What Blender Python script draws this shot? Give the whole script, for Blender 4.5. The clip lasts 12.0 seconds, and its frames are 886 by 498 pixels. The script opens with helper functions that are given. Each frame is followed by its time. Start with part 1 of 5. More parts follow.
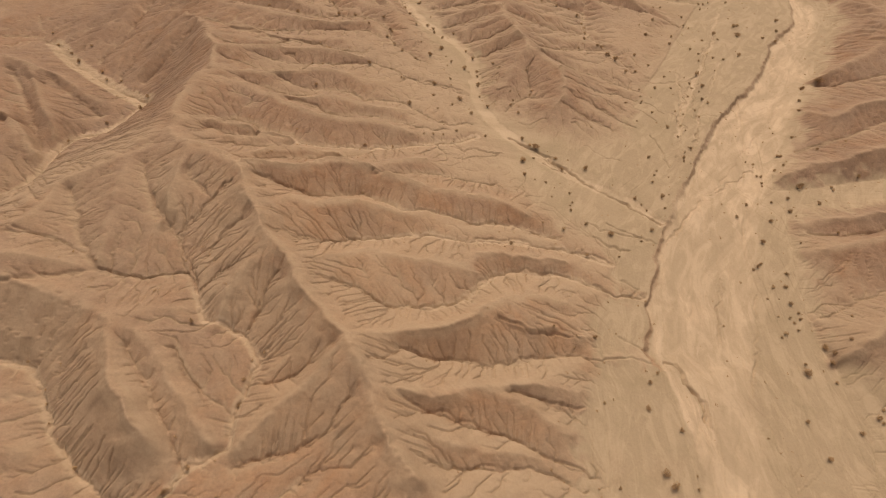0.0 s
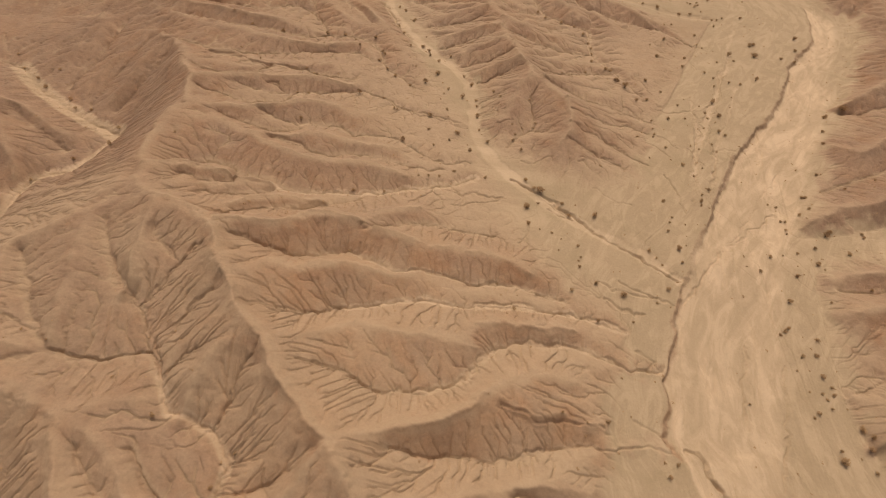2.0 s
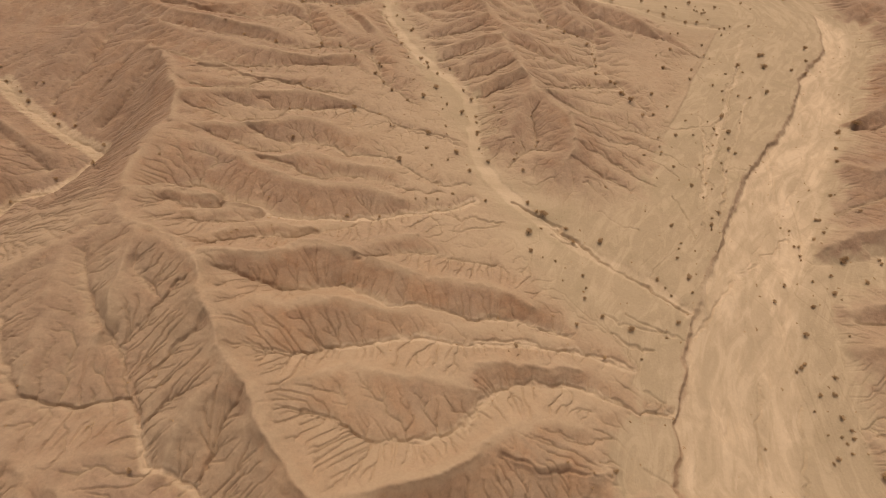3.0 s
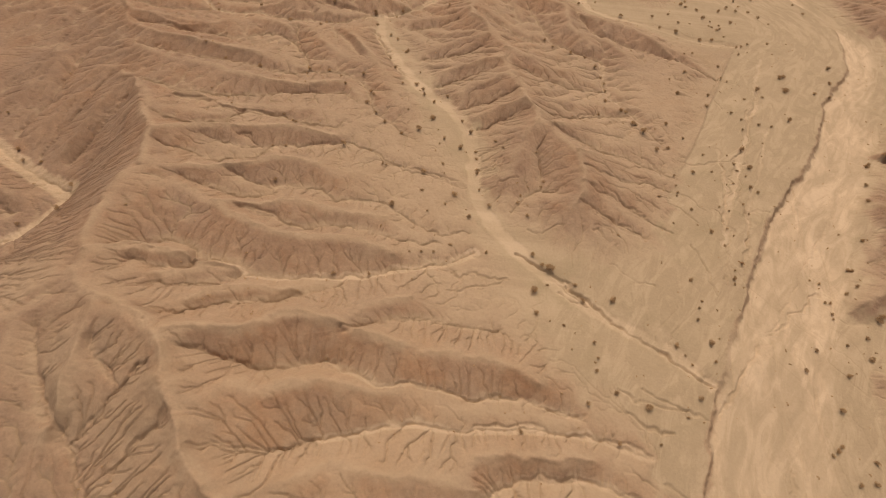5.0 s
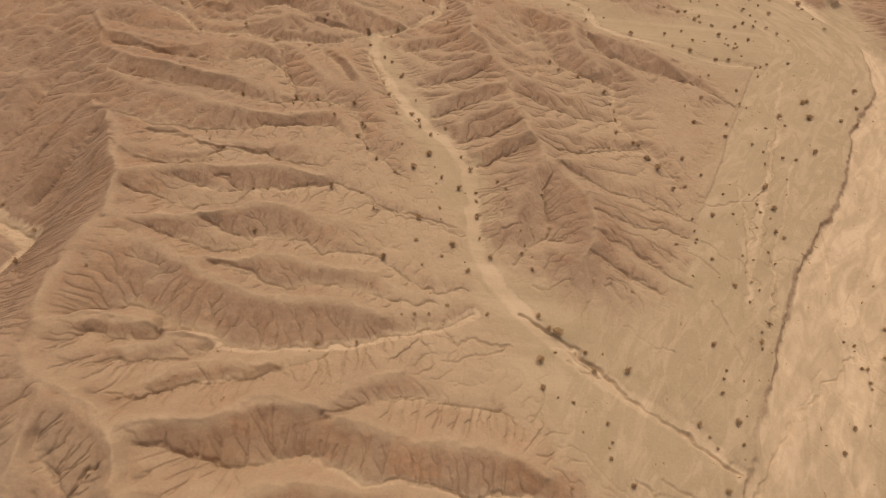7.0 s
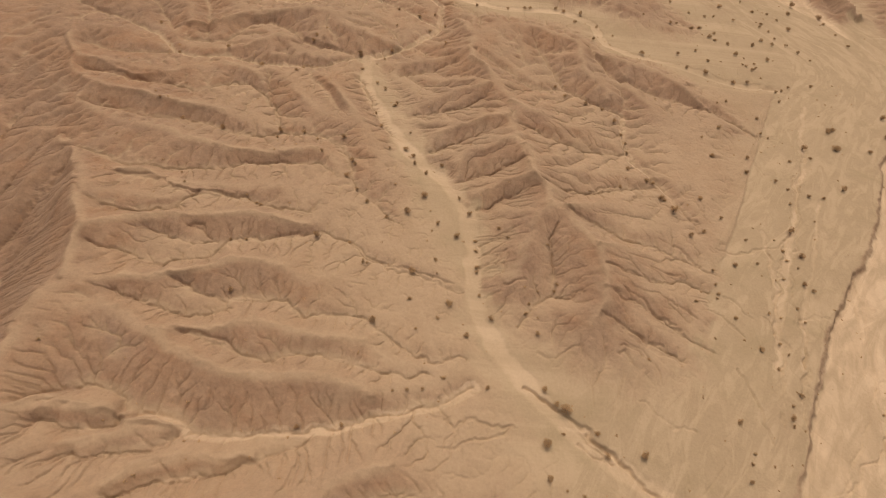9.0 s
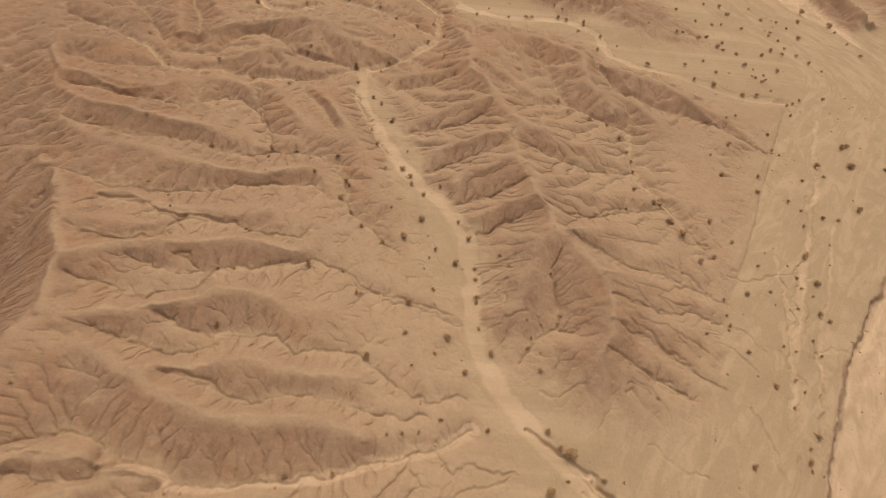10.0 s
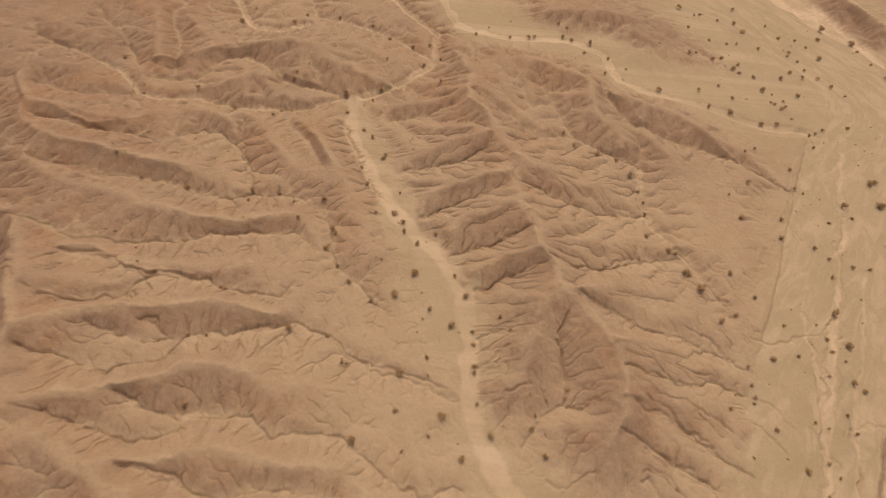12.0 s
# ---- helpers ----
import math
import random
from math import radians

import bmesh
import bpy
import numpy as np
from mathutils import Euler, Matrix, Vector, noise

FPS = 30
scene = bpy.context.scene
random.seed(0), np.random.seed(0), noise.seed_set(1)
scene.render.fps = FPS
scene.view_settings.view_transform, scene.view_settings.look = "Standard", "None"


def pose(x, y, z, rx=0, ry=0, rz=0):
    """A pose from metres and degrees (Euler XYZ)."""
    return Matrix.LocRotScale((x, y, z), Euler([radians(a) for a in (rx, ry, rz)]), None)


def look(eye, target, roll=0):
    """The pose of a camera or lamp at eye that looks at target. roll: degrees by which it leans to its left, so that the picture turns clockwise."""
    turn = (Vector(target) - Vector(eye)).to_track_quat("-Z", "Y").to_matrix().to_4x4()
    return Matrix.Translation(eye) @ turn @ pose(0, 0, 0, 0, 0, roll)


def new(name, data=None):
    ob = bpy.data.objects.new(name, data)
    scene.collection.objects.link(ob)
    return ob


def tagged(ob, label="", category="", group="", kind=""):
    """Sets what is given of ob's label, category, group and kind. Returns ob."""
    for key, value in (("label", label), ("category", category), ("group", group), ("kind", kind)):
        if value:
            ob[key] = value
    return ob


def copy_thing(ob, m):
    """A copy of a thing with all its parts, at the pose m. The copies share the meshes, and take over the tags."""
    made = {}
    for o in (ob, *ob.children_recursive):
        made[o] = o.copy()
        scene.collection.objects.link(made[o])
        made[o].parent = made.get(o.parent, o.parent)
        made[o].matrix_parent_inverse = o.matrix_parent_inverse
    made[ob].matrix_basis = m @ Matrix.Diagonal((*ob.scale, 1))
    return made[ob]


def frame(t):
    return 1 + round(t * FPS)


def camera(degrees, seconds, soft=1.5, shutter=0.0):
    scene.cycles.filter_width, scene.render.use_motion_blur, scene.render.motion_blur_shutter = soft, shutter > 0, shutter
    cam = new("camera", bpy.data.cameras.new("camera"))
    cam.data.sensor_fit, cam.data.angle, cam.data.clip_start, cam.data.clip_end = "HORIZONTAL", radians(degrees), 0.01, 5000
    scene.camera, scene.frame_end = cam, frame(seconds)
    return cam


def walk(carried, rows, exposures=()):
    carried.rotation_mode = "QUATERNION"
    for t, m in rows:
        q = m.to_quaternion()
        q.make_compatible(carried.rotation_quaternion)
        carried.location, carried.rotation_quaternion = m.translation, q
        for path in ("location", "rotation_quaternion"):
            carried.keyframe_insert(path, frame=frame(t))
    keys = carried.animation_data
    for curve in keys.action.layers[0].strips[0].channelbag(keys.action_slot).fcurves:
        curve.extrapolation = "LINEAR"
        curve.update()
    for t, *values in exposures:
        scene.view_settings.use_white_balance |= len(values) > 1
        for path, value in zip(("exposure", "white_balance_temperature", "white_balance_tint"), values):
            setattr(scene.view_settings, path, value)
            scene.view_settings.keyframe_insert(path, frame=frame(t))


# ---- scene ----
# ---- camera: a drone that flies up the valley, looking down and ahead ----
cam = camera(80.0, 12.0, soft=1.05)
ROWS = [
    (0.0, 0.000, 0.000, 162.910, 41.143, -4.828, 4.015),
    (0.5, -0.505, 8.968, 163.507, 40.906, -4.892, 3.979),
    (1.0, -0.961, 17.846, 164.017, 40.677, -4.944, 3.947),
    (1.5, -1.371, 26.634, 164.445, 40.455, -4.982, 3.921),
    (2.0, -1.735, 35.334, 164.797, 40.239, -5.010, 3.899),
    (2.5, -2.058, 43.949, 165.075, 40.030, -5.026, 3.882),
    (3.0, -2.341, 52.480, 165.285, 39.827, -5.033, 3.868),
    (4.0, -2.798, 69.298, 165.519, 39.439, -5.021, 3.852),
    (5.0, -3.124, 85.801, 165.535, 39.074, -4.981, 3.847),
    (5.5, -3.244, 93.939, 165.473, 38.899, -4.953, 3.848),
    (6.0, -3.338, 102.004, 165.370, 38.728, -4.920, 3.850),
    (6.5, -3.409, 109.997, 165.231, 38.562, -4.885, 3.855),
    (7.0, -3.460, 117.921, 165.061, 38.401, -4.847, 3.860),
    (8.0, -3.508, 133.567, 164.644, 38.090, -4.767, 3.874),
    (9.0, -3.502, 148.956, 164.156, 37.793, -4.690, 3.887),
    (9.5, -3.484, 156.559, 163.897, 37.649, -4.654, 3.894),
    (10.0, -3.460, 164.102, 163.634, 37.508, -4.621, 3.899),
    (10.5, -3.431, 171.589, 163.371, 37.369, -4.593, 3.903),
    (11.0, -3.400, 179.020, 163.114, 37.233, -4.569, 3.906),
    (11.5, -3.370, 186.398, 162.866, 37.099, -4.551, 3.907),
    (12.0, -3.343, 193.723, 162.633, 36.967, -4.541, 3.905),
]
walk(cam, [(t, pose(x, y, z, rx, ry, rz)) for t, x, y, z, rx, ry, rz in ROWS])

# ---- light: hazy daylight, a soft high sun beyond the hills ----
SUN_ELEVATION, SUN_AZIMUTH = 69.0, -8.0  # degrees up, and clockwise from the way the camera flies
world = bpy.data.worlds.new("world")
scene.world = world
world.use_nodes = True
wn = world.node_tree.nodes
sky = wn.new("ShaderNodeTexSky")
sky.sky_type, sky.sun_disc = "NISHITA", False
sky.sun_elevation, sky.sun_rotation = radians(SUN_ELEVATION), radians(SUN_AZIMUTH)
sky.dust_density, sky.air_density, sky.ozone_density = 10.0, 0.5, 0.2
wn["Background"].inputs["Strength"].default_value = 0.183
world.node_tree.links.new(sky.outputs[0], wn["Background"].inputs["Color"])

sun = new("sun", bpy.data.lights.new("sun", "SUN"))
sun.data.energy, sun.data.angle, sun.data.color = 0.85, radians(30), (1.0, 0.95, 0.87)
a, e = radians(SUN_AZIMUTH), radians(SUN_ELEVATION)
sun.matrix_world = look((0, 0, 300), (-math.sin(a) * math.cos(e), -math.cos(a) * math.cos(e), 300 - math.sin(e)))
scene.view_settings.exposure = -0.44

# ---- materials ----
def material(name):
    m = bpy.data.materials.new(name)
    m.use_nodes = True
    nt = m.node_tree
    return m, nt.nodes, nt.links, nt.nodes["Principled BSDF"]


def tex_noise(nodes, links, co, scale, detail=6.0, rough=0.6, warp=0.0):
    n = nodes.new("ShaderNodeTexNoise")
    n.inputs["Scale"].default_value, n.inputs["Detail"].default_value = scale, detail
    n.inputs["Roughness"].default_value, n.inputs["Distortion"].default_value = rough, warp
    links.new(co, n.inputs["Vector"])
    return n.outputs["Fac"]


def ramp(nodes, links, fac, stops):
    r = nodes.new("ShaderNodeValToRGB")
    el = r.color_ramp.elements
    while len(el) < len(stops):
        el.new(0.5)
    for q, (at, col) in zip(el, stops):
        q.position = at
        q.color = (*col, 1) if len(col) == 3 else (col[0], col[0], col[0], 1)
    links.new(fac, r.inputs["Fac"])
    return r.outputs["Color"]


def mix(nodes, links, fac, a, b, kind="MIX"):
    n = nodes.new("ShaderNodeMix")
    n.data_type, n.blend_type = "RGBA", kind
    for value, sock in ((fac, n.inputs[0]), (a, n.inputs[6]), (b, n.inputs[7])):
        if isinstance(value, (int, float)):
            sock.default_value = value
        elif isinstance(value, tuple):
            sock.default_value = (*value, 1)
        else:
            links.new(value, sock)
    return n.outputs[2]


def calc(nodes, links, op, a, b=0.0, clamp=False):
    n = nodes.new("ShaderNodeMath")
    n.operation, n.use_clamp = op, clamp
    for value, sock in ((a, n.inputs[0]), (b, n.inputs[1])):
        if isinstance(value, (int, float)):
            sock.default_value = value
        else:
            links.new(value, sock)
    return n.outputs[0]


def attribute(nodes, name):
    n = nodes.new("ShaderNodeAttribute")
    n.attribute_name = name
    return n.outputs["Fac"]


def desert_ground():
    m, nodes, links, bsdf = material("desert_ground")
    co = nodes.new("ShaderNodeTexCoord").outputs["Object"]
    rock_shade, silt = attribute(nodes, "rock_shade"), attribute(nodes, "silt")
    big = tex_noise(nodes, links, co, 0.016, 5, 0.55, 0.4)
    mid = tex_noise(nodes, links, co, 0.11, 6, 0.6, 0.6)
    fine = tex_noise(nodes, links, co, 1.1, 6, 0.7)
    hue = tex_noise(nodes, links, co, 0.035, 6, 0.65, 1.5)
    hill = ramp(nodes, links, big, [(0.30, (0.226, 0.136, 0.080)), (0.46, (0.242, 0.144, 0.082)), (0.58, (0.262, 0.148, 0.079)), (0.72, (0.230, 0.141, 0.086))])
    hill = mix(nodes, links, ramp(nodes, links, hue, [(0.40, (0.0,)), (0.70, (0.85,))]), hill, (0.256, 0.166, 0.101))
    hill = mix(nodes, links, ramp(nodes, links, hue, [(0.28, (0.35,)), (0.42, (0.0,))]), hill, (0.290, 0.153, 0.075))
    hill = mix(nodes, links, ramp(nodes, links, mid, [(0.40, (0.0,)), (0.72, (0.7,))]), hill, (0.303, 0.187, 0.106))
    # redder beds crop out on the southern spurs
    split, flow = nodes.new("ShaderNodeSeparateXYZ"), nodes.new("ShaderNodeCombineXYZ")
    links.new(co, split.inputs[0])
    southern = calc(nodes, links, "MULTIPLY", calc(nodes, links, "SUBTRACT", 200.0, split.outputs["Y"]), 0.02, True)
    inner = calc(nodes, links, "MULTIPLY", calc(nodes, links, "SUBTRACT", 120.0, split.outputs["X"]), 0.03, True)
    outer = calc(nodes, links, "MULTIPLY", calc(nodes, links, "ADD", 85.0, split.outputs["X"]), 0.025, True)
    rusty = calc(nodes, links, "MULTIPLY", calc(nodes, links, "MULTIPLY", southern, calc(nodes, links, "MULTIPLY", inner, outer)), ramp(nodes, links, hue, [(0.35, (0.75,)), (0.62, (0.15,))]))
    hill = mix(nodes, links, rusty, hill, (0.306, 0.158, 0.075))
    # the streams' grain lies along the wadi
    links.new(attribute(nodes, "across"), flow.inputs["X"])
    links.new(calc(nodes, links, "MULTIPLY", split.outputs["Y"], 0.32), flow.inputs["Y"])
    braid = tex_noise(nodes, links, flow.outputs[0], 0.16, 7, 0.62, 1.2)
    sand = ramp(nodes, links, mid, [(0.25, (0.303, 0.211, 0.117)), (0.5, (0.326, 0.229, 0.129)), (0.75, (0.348, 0.246, 0.141))])
    sand = mix(nodes, links, ramp(nodes, links, braid, [(0.47, (0.0,)), (0.60, (0.75,))]), sand, (0.401, 0.283, 0.163))
    sand = mix(nodes, links, ramp(nodes, links, hue, [(0.30, (0.7,)), (0.46, (0.0,))]), sand, (0.286, 0.204, 0.110))
    loam = ramp(nodes, links, mid, [(0.25, (0.330, 0.224, 0.126)), (0.5, (0.352, 0.241, 0.138)), (0.75, (0.376, 0.260, 0.152))])
    sand = mix(nodes, links, attribute(nodes, "upland"), sand, loam)
    # this mask also browns south-facing slopes for the shade they lie in
    col = mix(nodes, links, rock_shade, sand, hill)
    bed = ramp(nodes, links, braid, [(0.38, (0.374, 0.263, 0.151)), (0.46, (0.432, 0.301, 0.175)), (0.52, (0.450, 0.314, 0.183)), (0.56, (0.488, 0.344, 0.206))])
    col = mix(nodes, links, silt, col, bed)
    blotch = tex_noise(nodes, links, co, 0.33, 9, 0.7, 0.5)
    col = mix(nodes, links, calc(nodes, links, "ADD", calc(nodes, links, "MULTIPLY", rock_shade, 0.5), 0.22), col, ramp(nodes, links, blotch, [(0.36, (0.42,)), (0.46, (0.5,)), (0.56, (0.51,)), (0.66, (0.59,))]), "OVERLAY")
    col = mix(nodes, links, calc(nodes, links, "ADD", calc(nodes, links, "MULTIPLY", rock_shade, 0.3), 0.3), col, ramp(nodes, links, fine, [(0.2, (0.36,)), (0.5, (0.5,)), (0.8, (0.62,))]), "OVERLAY")
    col = mix(nodes, links, 0.35, col, ramp(nodes, links, calc(nodes, links, "ADD", calc(nodes, links, "MULTIPLY", attribute(nodes, "streak"), 0.22), 0.5), [(0.2, (0.40,)), (0.5, (0.5,)), (0.8, (0.58,))]), "OVERLAY")
    links.new(col, bsdf.inputs["Base Color"])
    bsdf.inputs["Roughness"].default_value = 0.95
    bsdf.inputs["Specular IOR Level"].default_value = 0.15
    bump = nodes.new("ShaderNodeBump")
    bump.inputs["Strength"].default_value, bump.inputs["Distance"].default_value = 0.6, 0.25
    knobs = calc(nodes, links, "MULTIPLY", tex_noise(nodes, links, co, 0.42, 9, 0.68, 0.8), 2.2)
    h = calc(nodes, links, "ADD", calc(nodes, links, "ADD", fine, calc(nodes, links, "MULTIPLY", knobs, calc(nodes, links, "ADD", calc(nodes, links, "MULTIPLY", rock_shade, 0.8), 0.2))), calc(nodes, links, "MULTIPLY", tex_noise(nodes, links, co, 4.0, 4, 0.7), 0.4))
    links.new(h, bump.inputs["Height"])
    links.new(bump.outputs[0], bsdf.inputs["Normal"])
    return m


def plant(name, dark, light):
    m, nodes, links, bsdf = material(name)
    co = nodes.new("ShaderNodeTexCoord").outputs["Object"]
    own = nodes.new("ShaderNodeObjectInfo").outputs["Random"]
    leaf = nodes.new("ShaderNodeNewGeometry").outputs["Random Per Island"]
    v = calc(nodes, links, "ADD", calc(nodes, links, "MULTIPLY", own, 0.45), calc(nodes, links, "MULTIPLY", leaf, 0.55))
    col = ramp(nodes, links, v, [(0.1, dark), (0.9, light)])
    col = mix(nodes, links, 0.4, col, ramp(nodes, links, tex_noise(nodes, links, co, 3.0), [(0.3, (0.35,)), (0.7, (0.6,))]), "OVERLAY")
    links.new(col, bsdf.inputs["Base Color"])
    bsdf.inputs["Roughness"].default_value = 0.85
    bsdf.inputs["Specular IOR Level"].default_value = 0.2
    return m


GROUND = desert_ground()
LEAVES = plant("dusty_leaves", (0.310, 0.184, 0.083), (0.420, 0.258, 0.117))
BARK = plant("dry_bark", (0.13, 0.095, 0.06), (0.170, 0.125, 0.080))

# ---- the lie of the land: crests, gullies and flats in plan (x, y, z) ----
LINES, RIBBONS, TRENCHES = [], [], []


def ridge(name, *path):
    LINES.append(("ridge", path))


def gully(name, *path):
    LINES.append(("gully", path))


def wash(name, *path):
    LINES.append(("wash", path))


def ribbon(half, much, *path):
    """Pale silt along a stream bed: metres to each side of its line, and how much of it."""
    RIBBONS.append((half, much, path))


def cutbank(depth, half, *path):
    """A narrow trench that a stream has cut into the flats."""
    TRENCHES.append((depth, half, path))


def flat(name, *path):
    LINES.append(("flat", path))


ridge("main_ridge", (-207, 398, -1.6), (-185, 363, -4.0), (-170, 322, -3.6), (-148, 293, 4.9), (-131, 263, 10.0), (-127, 245, 10.3), (-130, 225, 11.3), (-128, 203, 11.8), (-126, 192, 11.9), (-126, 187, 11.9))
ridge("main_ridge_saddle", (-128, 190, 11.9), (-115, 177, 15.1), (-104, 172, 17.4), (-89, 168, 18.6), (-79, 157, 19.8))
ridge("south_ridge", (-79, 157, 19.8), (-72, 141, 19.7), (-66, 132, 18.9), (-53, 118, 17.8), (-47, 109, 17.4), (-36, 97, 17.6), (-27, 88, 19.0), (-18, 79, 17.4), (-14, 70, 14.2), (-7, 56, 12.8), (3, 47, 11.8))
ridge("west_ridge", (-148, 104, 9.0), (-130, 99, 8.1), (-117, 94, 7.7), (-108, 89, 7.5))
ridge("west_nose", (-108, 89, 7.5), (-100, 79, 8.0), (-92, 66, 8.6), (-82, 57, 8.7), (-73, 52, 1.0))
ridge("west_far_a", (-255, 257, -15.0), (-235, 252, -17.0), (-214, 247, -20.0))
ridge("west_far_c", (-234, 218, -20.0), (-221, 219, -22.0), (-207, 202, -26.0))
ridge("west_far_d", (-289, 345, -19.0), (-252, 350, -17.0), (-218, 352, -14.0))
ridge("lower_left_ridge", (-150, 91, 0.0), (-137, 85, 0.0), (-129, 83, -2.0))
ridge("lower_left_ridge_b", (-126, 50, -3.0), (-115, 50, -5.0))
ridge("lower_mid_ridge_b", (-8, 57, 11.0), (-21, 55, 6.0), (-32, 46, 2.0))
ridge("spur_one", (-82, 164, 19.5), (-71, 168, 16.0), (-56, 172, 14.0), (-47, 177, 13.9), (-34, 177, 13.5), (-20, 174, 11.5), (-10, 173, 9.5), (-4, 171, 6.5))
ridge("spur_one_tail", (-4, 171, 7.7), (8, 173, 7.0), (23, 171, 6.2), (38, 164, 4.7))
ridge("spur_one_knoll", (-8, 192, 6.0), (-23, 188, 7.0), (-28, 178, 9.5))
ridge("spur_two", (-75, 147, 20.0), (-64, 150, 16.0), (-49, 152, 13.0), (-41, 154, 12.4), (-30, 155, 10.5), (-18, 156, 7.5), (-9, 156, 5.2))
ridge("spur_three", (-51, 117, 17.0), (-37, 126, 11.0), (-25, 132, 8.5), (-10, 130, 8.0), (5, 130, 6.5), (18, 129, 5.2))
ridge("spur_three_tail", (17, 138, 5.6), (35, 141, 4.6), (54, 142, 2.8))
ridge("spur_four", (-27, 88, 19.0), (-18, 90, 15.0), (-9, 94, 11.5), (3, 100, 10.0), (14, 105, 9.1), (21, 114, 7.5), (36, 123, 5.0), (52, 121, 2.0))
ridge("spur_four_b", (21, 114, 7.5), (36, 108, 4.5), (60, 107, 0.6))
ridge("spur_five", (-14, 73, 14.5), (-3, 74, 10.0), (5, 74, 7.5), (20, 81, 4.0), (40, 86, 1.0), (56, 88, -2.0))
ridge("spur_six", (-6, 57, 11.0), (5, 63, 6.0), (21, 63, 0.5), (40, 63, -4.0))
ridge("spur_five_b", (20, 81, 4.0), (36, 78, 0.6), (51, 73, -3.5))
ridge("central_ridge", (-3, 442, 6.0), (3, 428, 8.0), (7, 404, 9.7), (18, 379, 8.7), (27, 355, 9.0), (31, 338, 10.9), (36, 311, 14.5), (48, 299, 10.6), (55, 286, 11.8), (60, 273, 12.4), (61, 260, 10.7), (59, 252, 9.0), (52, 241, 5.0))
ridge("central_spur_a", (18, 377, 10.0), (1, 373, 6.0), (-12, 365, 3.0))
ridge("central_spur_b", (26, 353, 11.0), (11, 348, 8.0), (-6, 341, 4.0))
ridge("central_spur_c", (30, 338, 11.5), (16, 331, 8.0), (2, 324, 4.0))
ridge("central_spur_d", (36, 311, 14.5), (23, 310, 8.0), (11, 306, 3.5))
ridge("central_spur_e", (42, 297, 13.0), (36, 286, 10.0), (32, 275, 8.2), (28, 265, 5.8), (23, 256, 2.8))
ridge("central_spur_f", (59, 254, 9.0), (50, 253, 6.0), (36, 250, 3.0))
ridge("central_spur_g", (26, 364, 11.1), (40, 360, 9.6), (50, 351, 6.6), (67, 351, 4.6))
ridge("central_spur_h", (7, 399, 11.1), (25, 380, 9.6), (41, 374, 7.1))
ridge("central_spur_i", (32, 331, 13.1), (49, 328, 9.2), (69, 328, 5.2), (83, 328, 4.0), (105, 325, 3.8), (125, 322, 3.5))
ridge("central_spur_j", (47, 297, 13.1), (64, 304, 8.2), (80, 305, 5.7), (94, 300, 4.5), (108, 294, 3.9), (118, 292, 3.4))
ridge("central_spur_k", (59, 278, 13.6), (71, 281, 9.2), (83, 280, 5.9), (102, 274, 4.0), (111, 271, 3.5))
ridge("central_spur_l", (60, 260, 11.6), (73, 260, 7.0), (91, 260, 4.7), (104, 254, 3.3))
ridge("east_low_ridge", (18, 445, 6.6), (41, 439, 7.6), (66, 430, 8.1), (85, 414, 8.1), (104, 412, 7.6), (126, 387, 6.6), (144, 366, 5.2))
ridge("east_low_ridge_b", (66, 430, 8.1), (67, 402, 7.1), (78, 381, 5.6))
ridge("east_far_ridge", (47, 491, 6.5), (80, 497, 7.5), (106, 492, 6.5), (125, 477, 3.5), (143, 466, 1.5))
ridge("north_spur_four_b", (-123, 193, 14.6), (-110, 202, 10.6), (-91, 200, 8.1), (-73, 198, 6.2))
ridge("east_hill_c", (212, 178, 11.0), (189, 169, 9.0), (168, 162, 6.0), (159, 161, 1.6))
ridge("east_hill_d", (189, 128, 9.0), (165, 116, 6.5), (155, 109, 1.0))
ridge("east_hill_e", (342, 413, 16.0), (302, 398, 14.0), (270, 375, 9.0), (250, 339, 5.0))
ridge("west_crest_zero", (-127, 189, 12.0), (-132, 175, 12.0), (-140, 160, 11.0), (-152, 151, 8.0), (-167, 145, 3.0), (-183, 143, -3.0))
ridge("west_spur_d", (-132, 175, 12.0), (-127, 147, 11.0), (-125, 130, 9.0), (-121, 116, 6.5))
ridge("west_spur_d2", (-152, 151, 8.0), (-151, 130, 9.5), (-158, 123, 11.0))
ridge("west_spur_e", (-107, 169, 16.5), (-106, 148, 14.6), (-105, 137, 11.4), (-103, 131, 8.8))
ridge("west_spur_f", (-156, 111, 11.5), (-140, 112, 9.5), (-126, 112, 6.5))
ridge("west_spur_g", (-107, 89, 8.0), (-94, 95, 6.8), (-83, 99, 5.4))
ridge("west_spur_a", (-97, 85, 8.0), (-89, 84, 7.0), (-77, 71, 5.2), (-66, 60, 3.2), (-58, 54, 0.8))
ridge("main_ridge_north", (-238, 443, -6.0), (-216, 405, -5.0), (-196, 380, -4.0), (-185, 366, -3.4), (-178, 349, -3.3), (-175, 333, -3.6))
ridge("north_spur_a", (-194, 381, -3.0), (-179, 378, -2.0), (-159, 370, -1.6), (-143, 373, -2.2), (-134, 381, -2.8))
ridge("north_spur_b", (-183, 362, -2.1), (-166, 356, -0.6), (-151, 353, 0.2), (-125, 347, 0.6), (-108, 345, 0.4), (-103, 340, -0.8))
ridge("north_spur_b2", (-119, 386, -1.5), (-106, 383, -1.0), (-93, 375, -1.0), (-77, 381, -1.2), (-64, 372, -1.6), (-55, 355, -1.5))
ridge("north_spur_c", (-177, 347, -1.8), (-161, 340, 0.1), (-148, 336, 1.1), (-131, 331, 1.9), (-113, 323, 2.5), (-97, 319, 2.7), (-77, 319, 2.5), (-59, 325, 2.3))
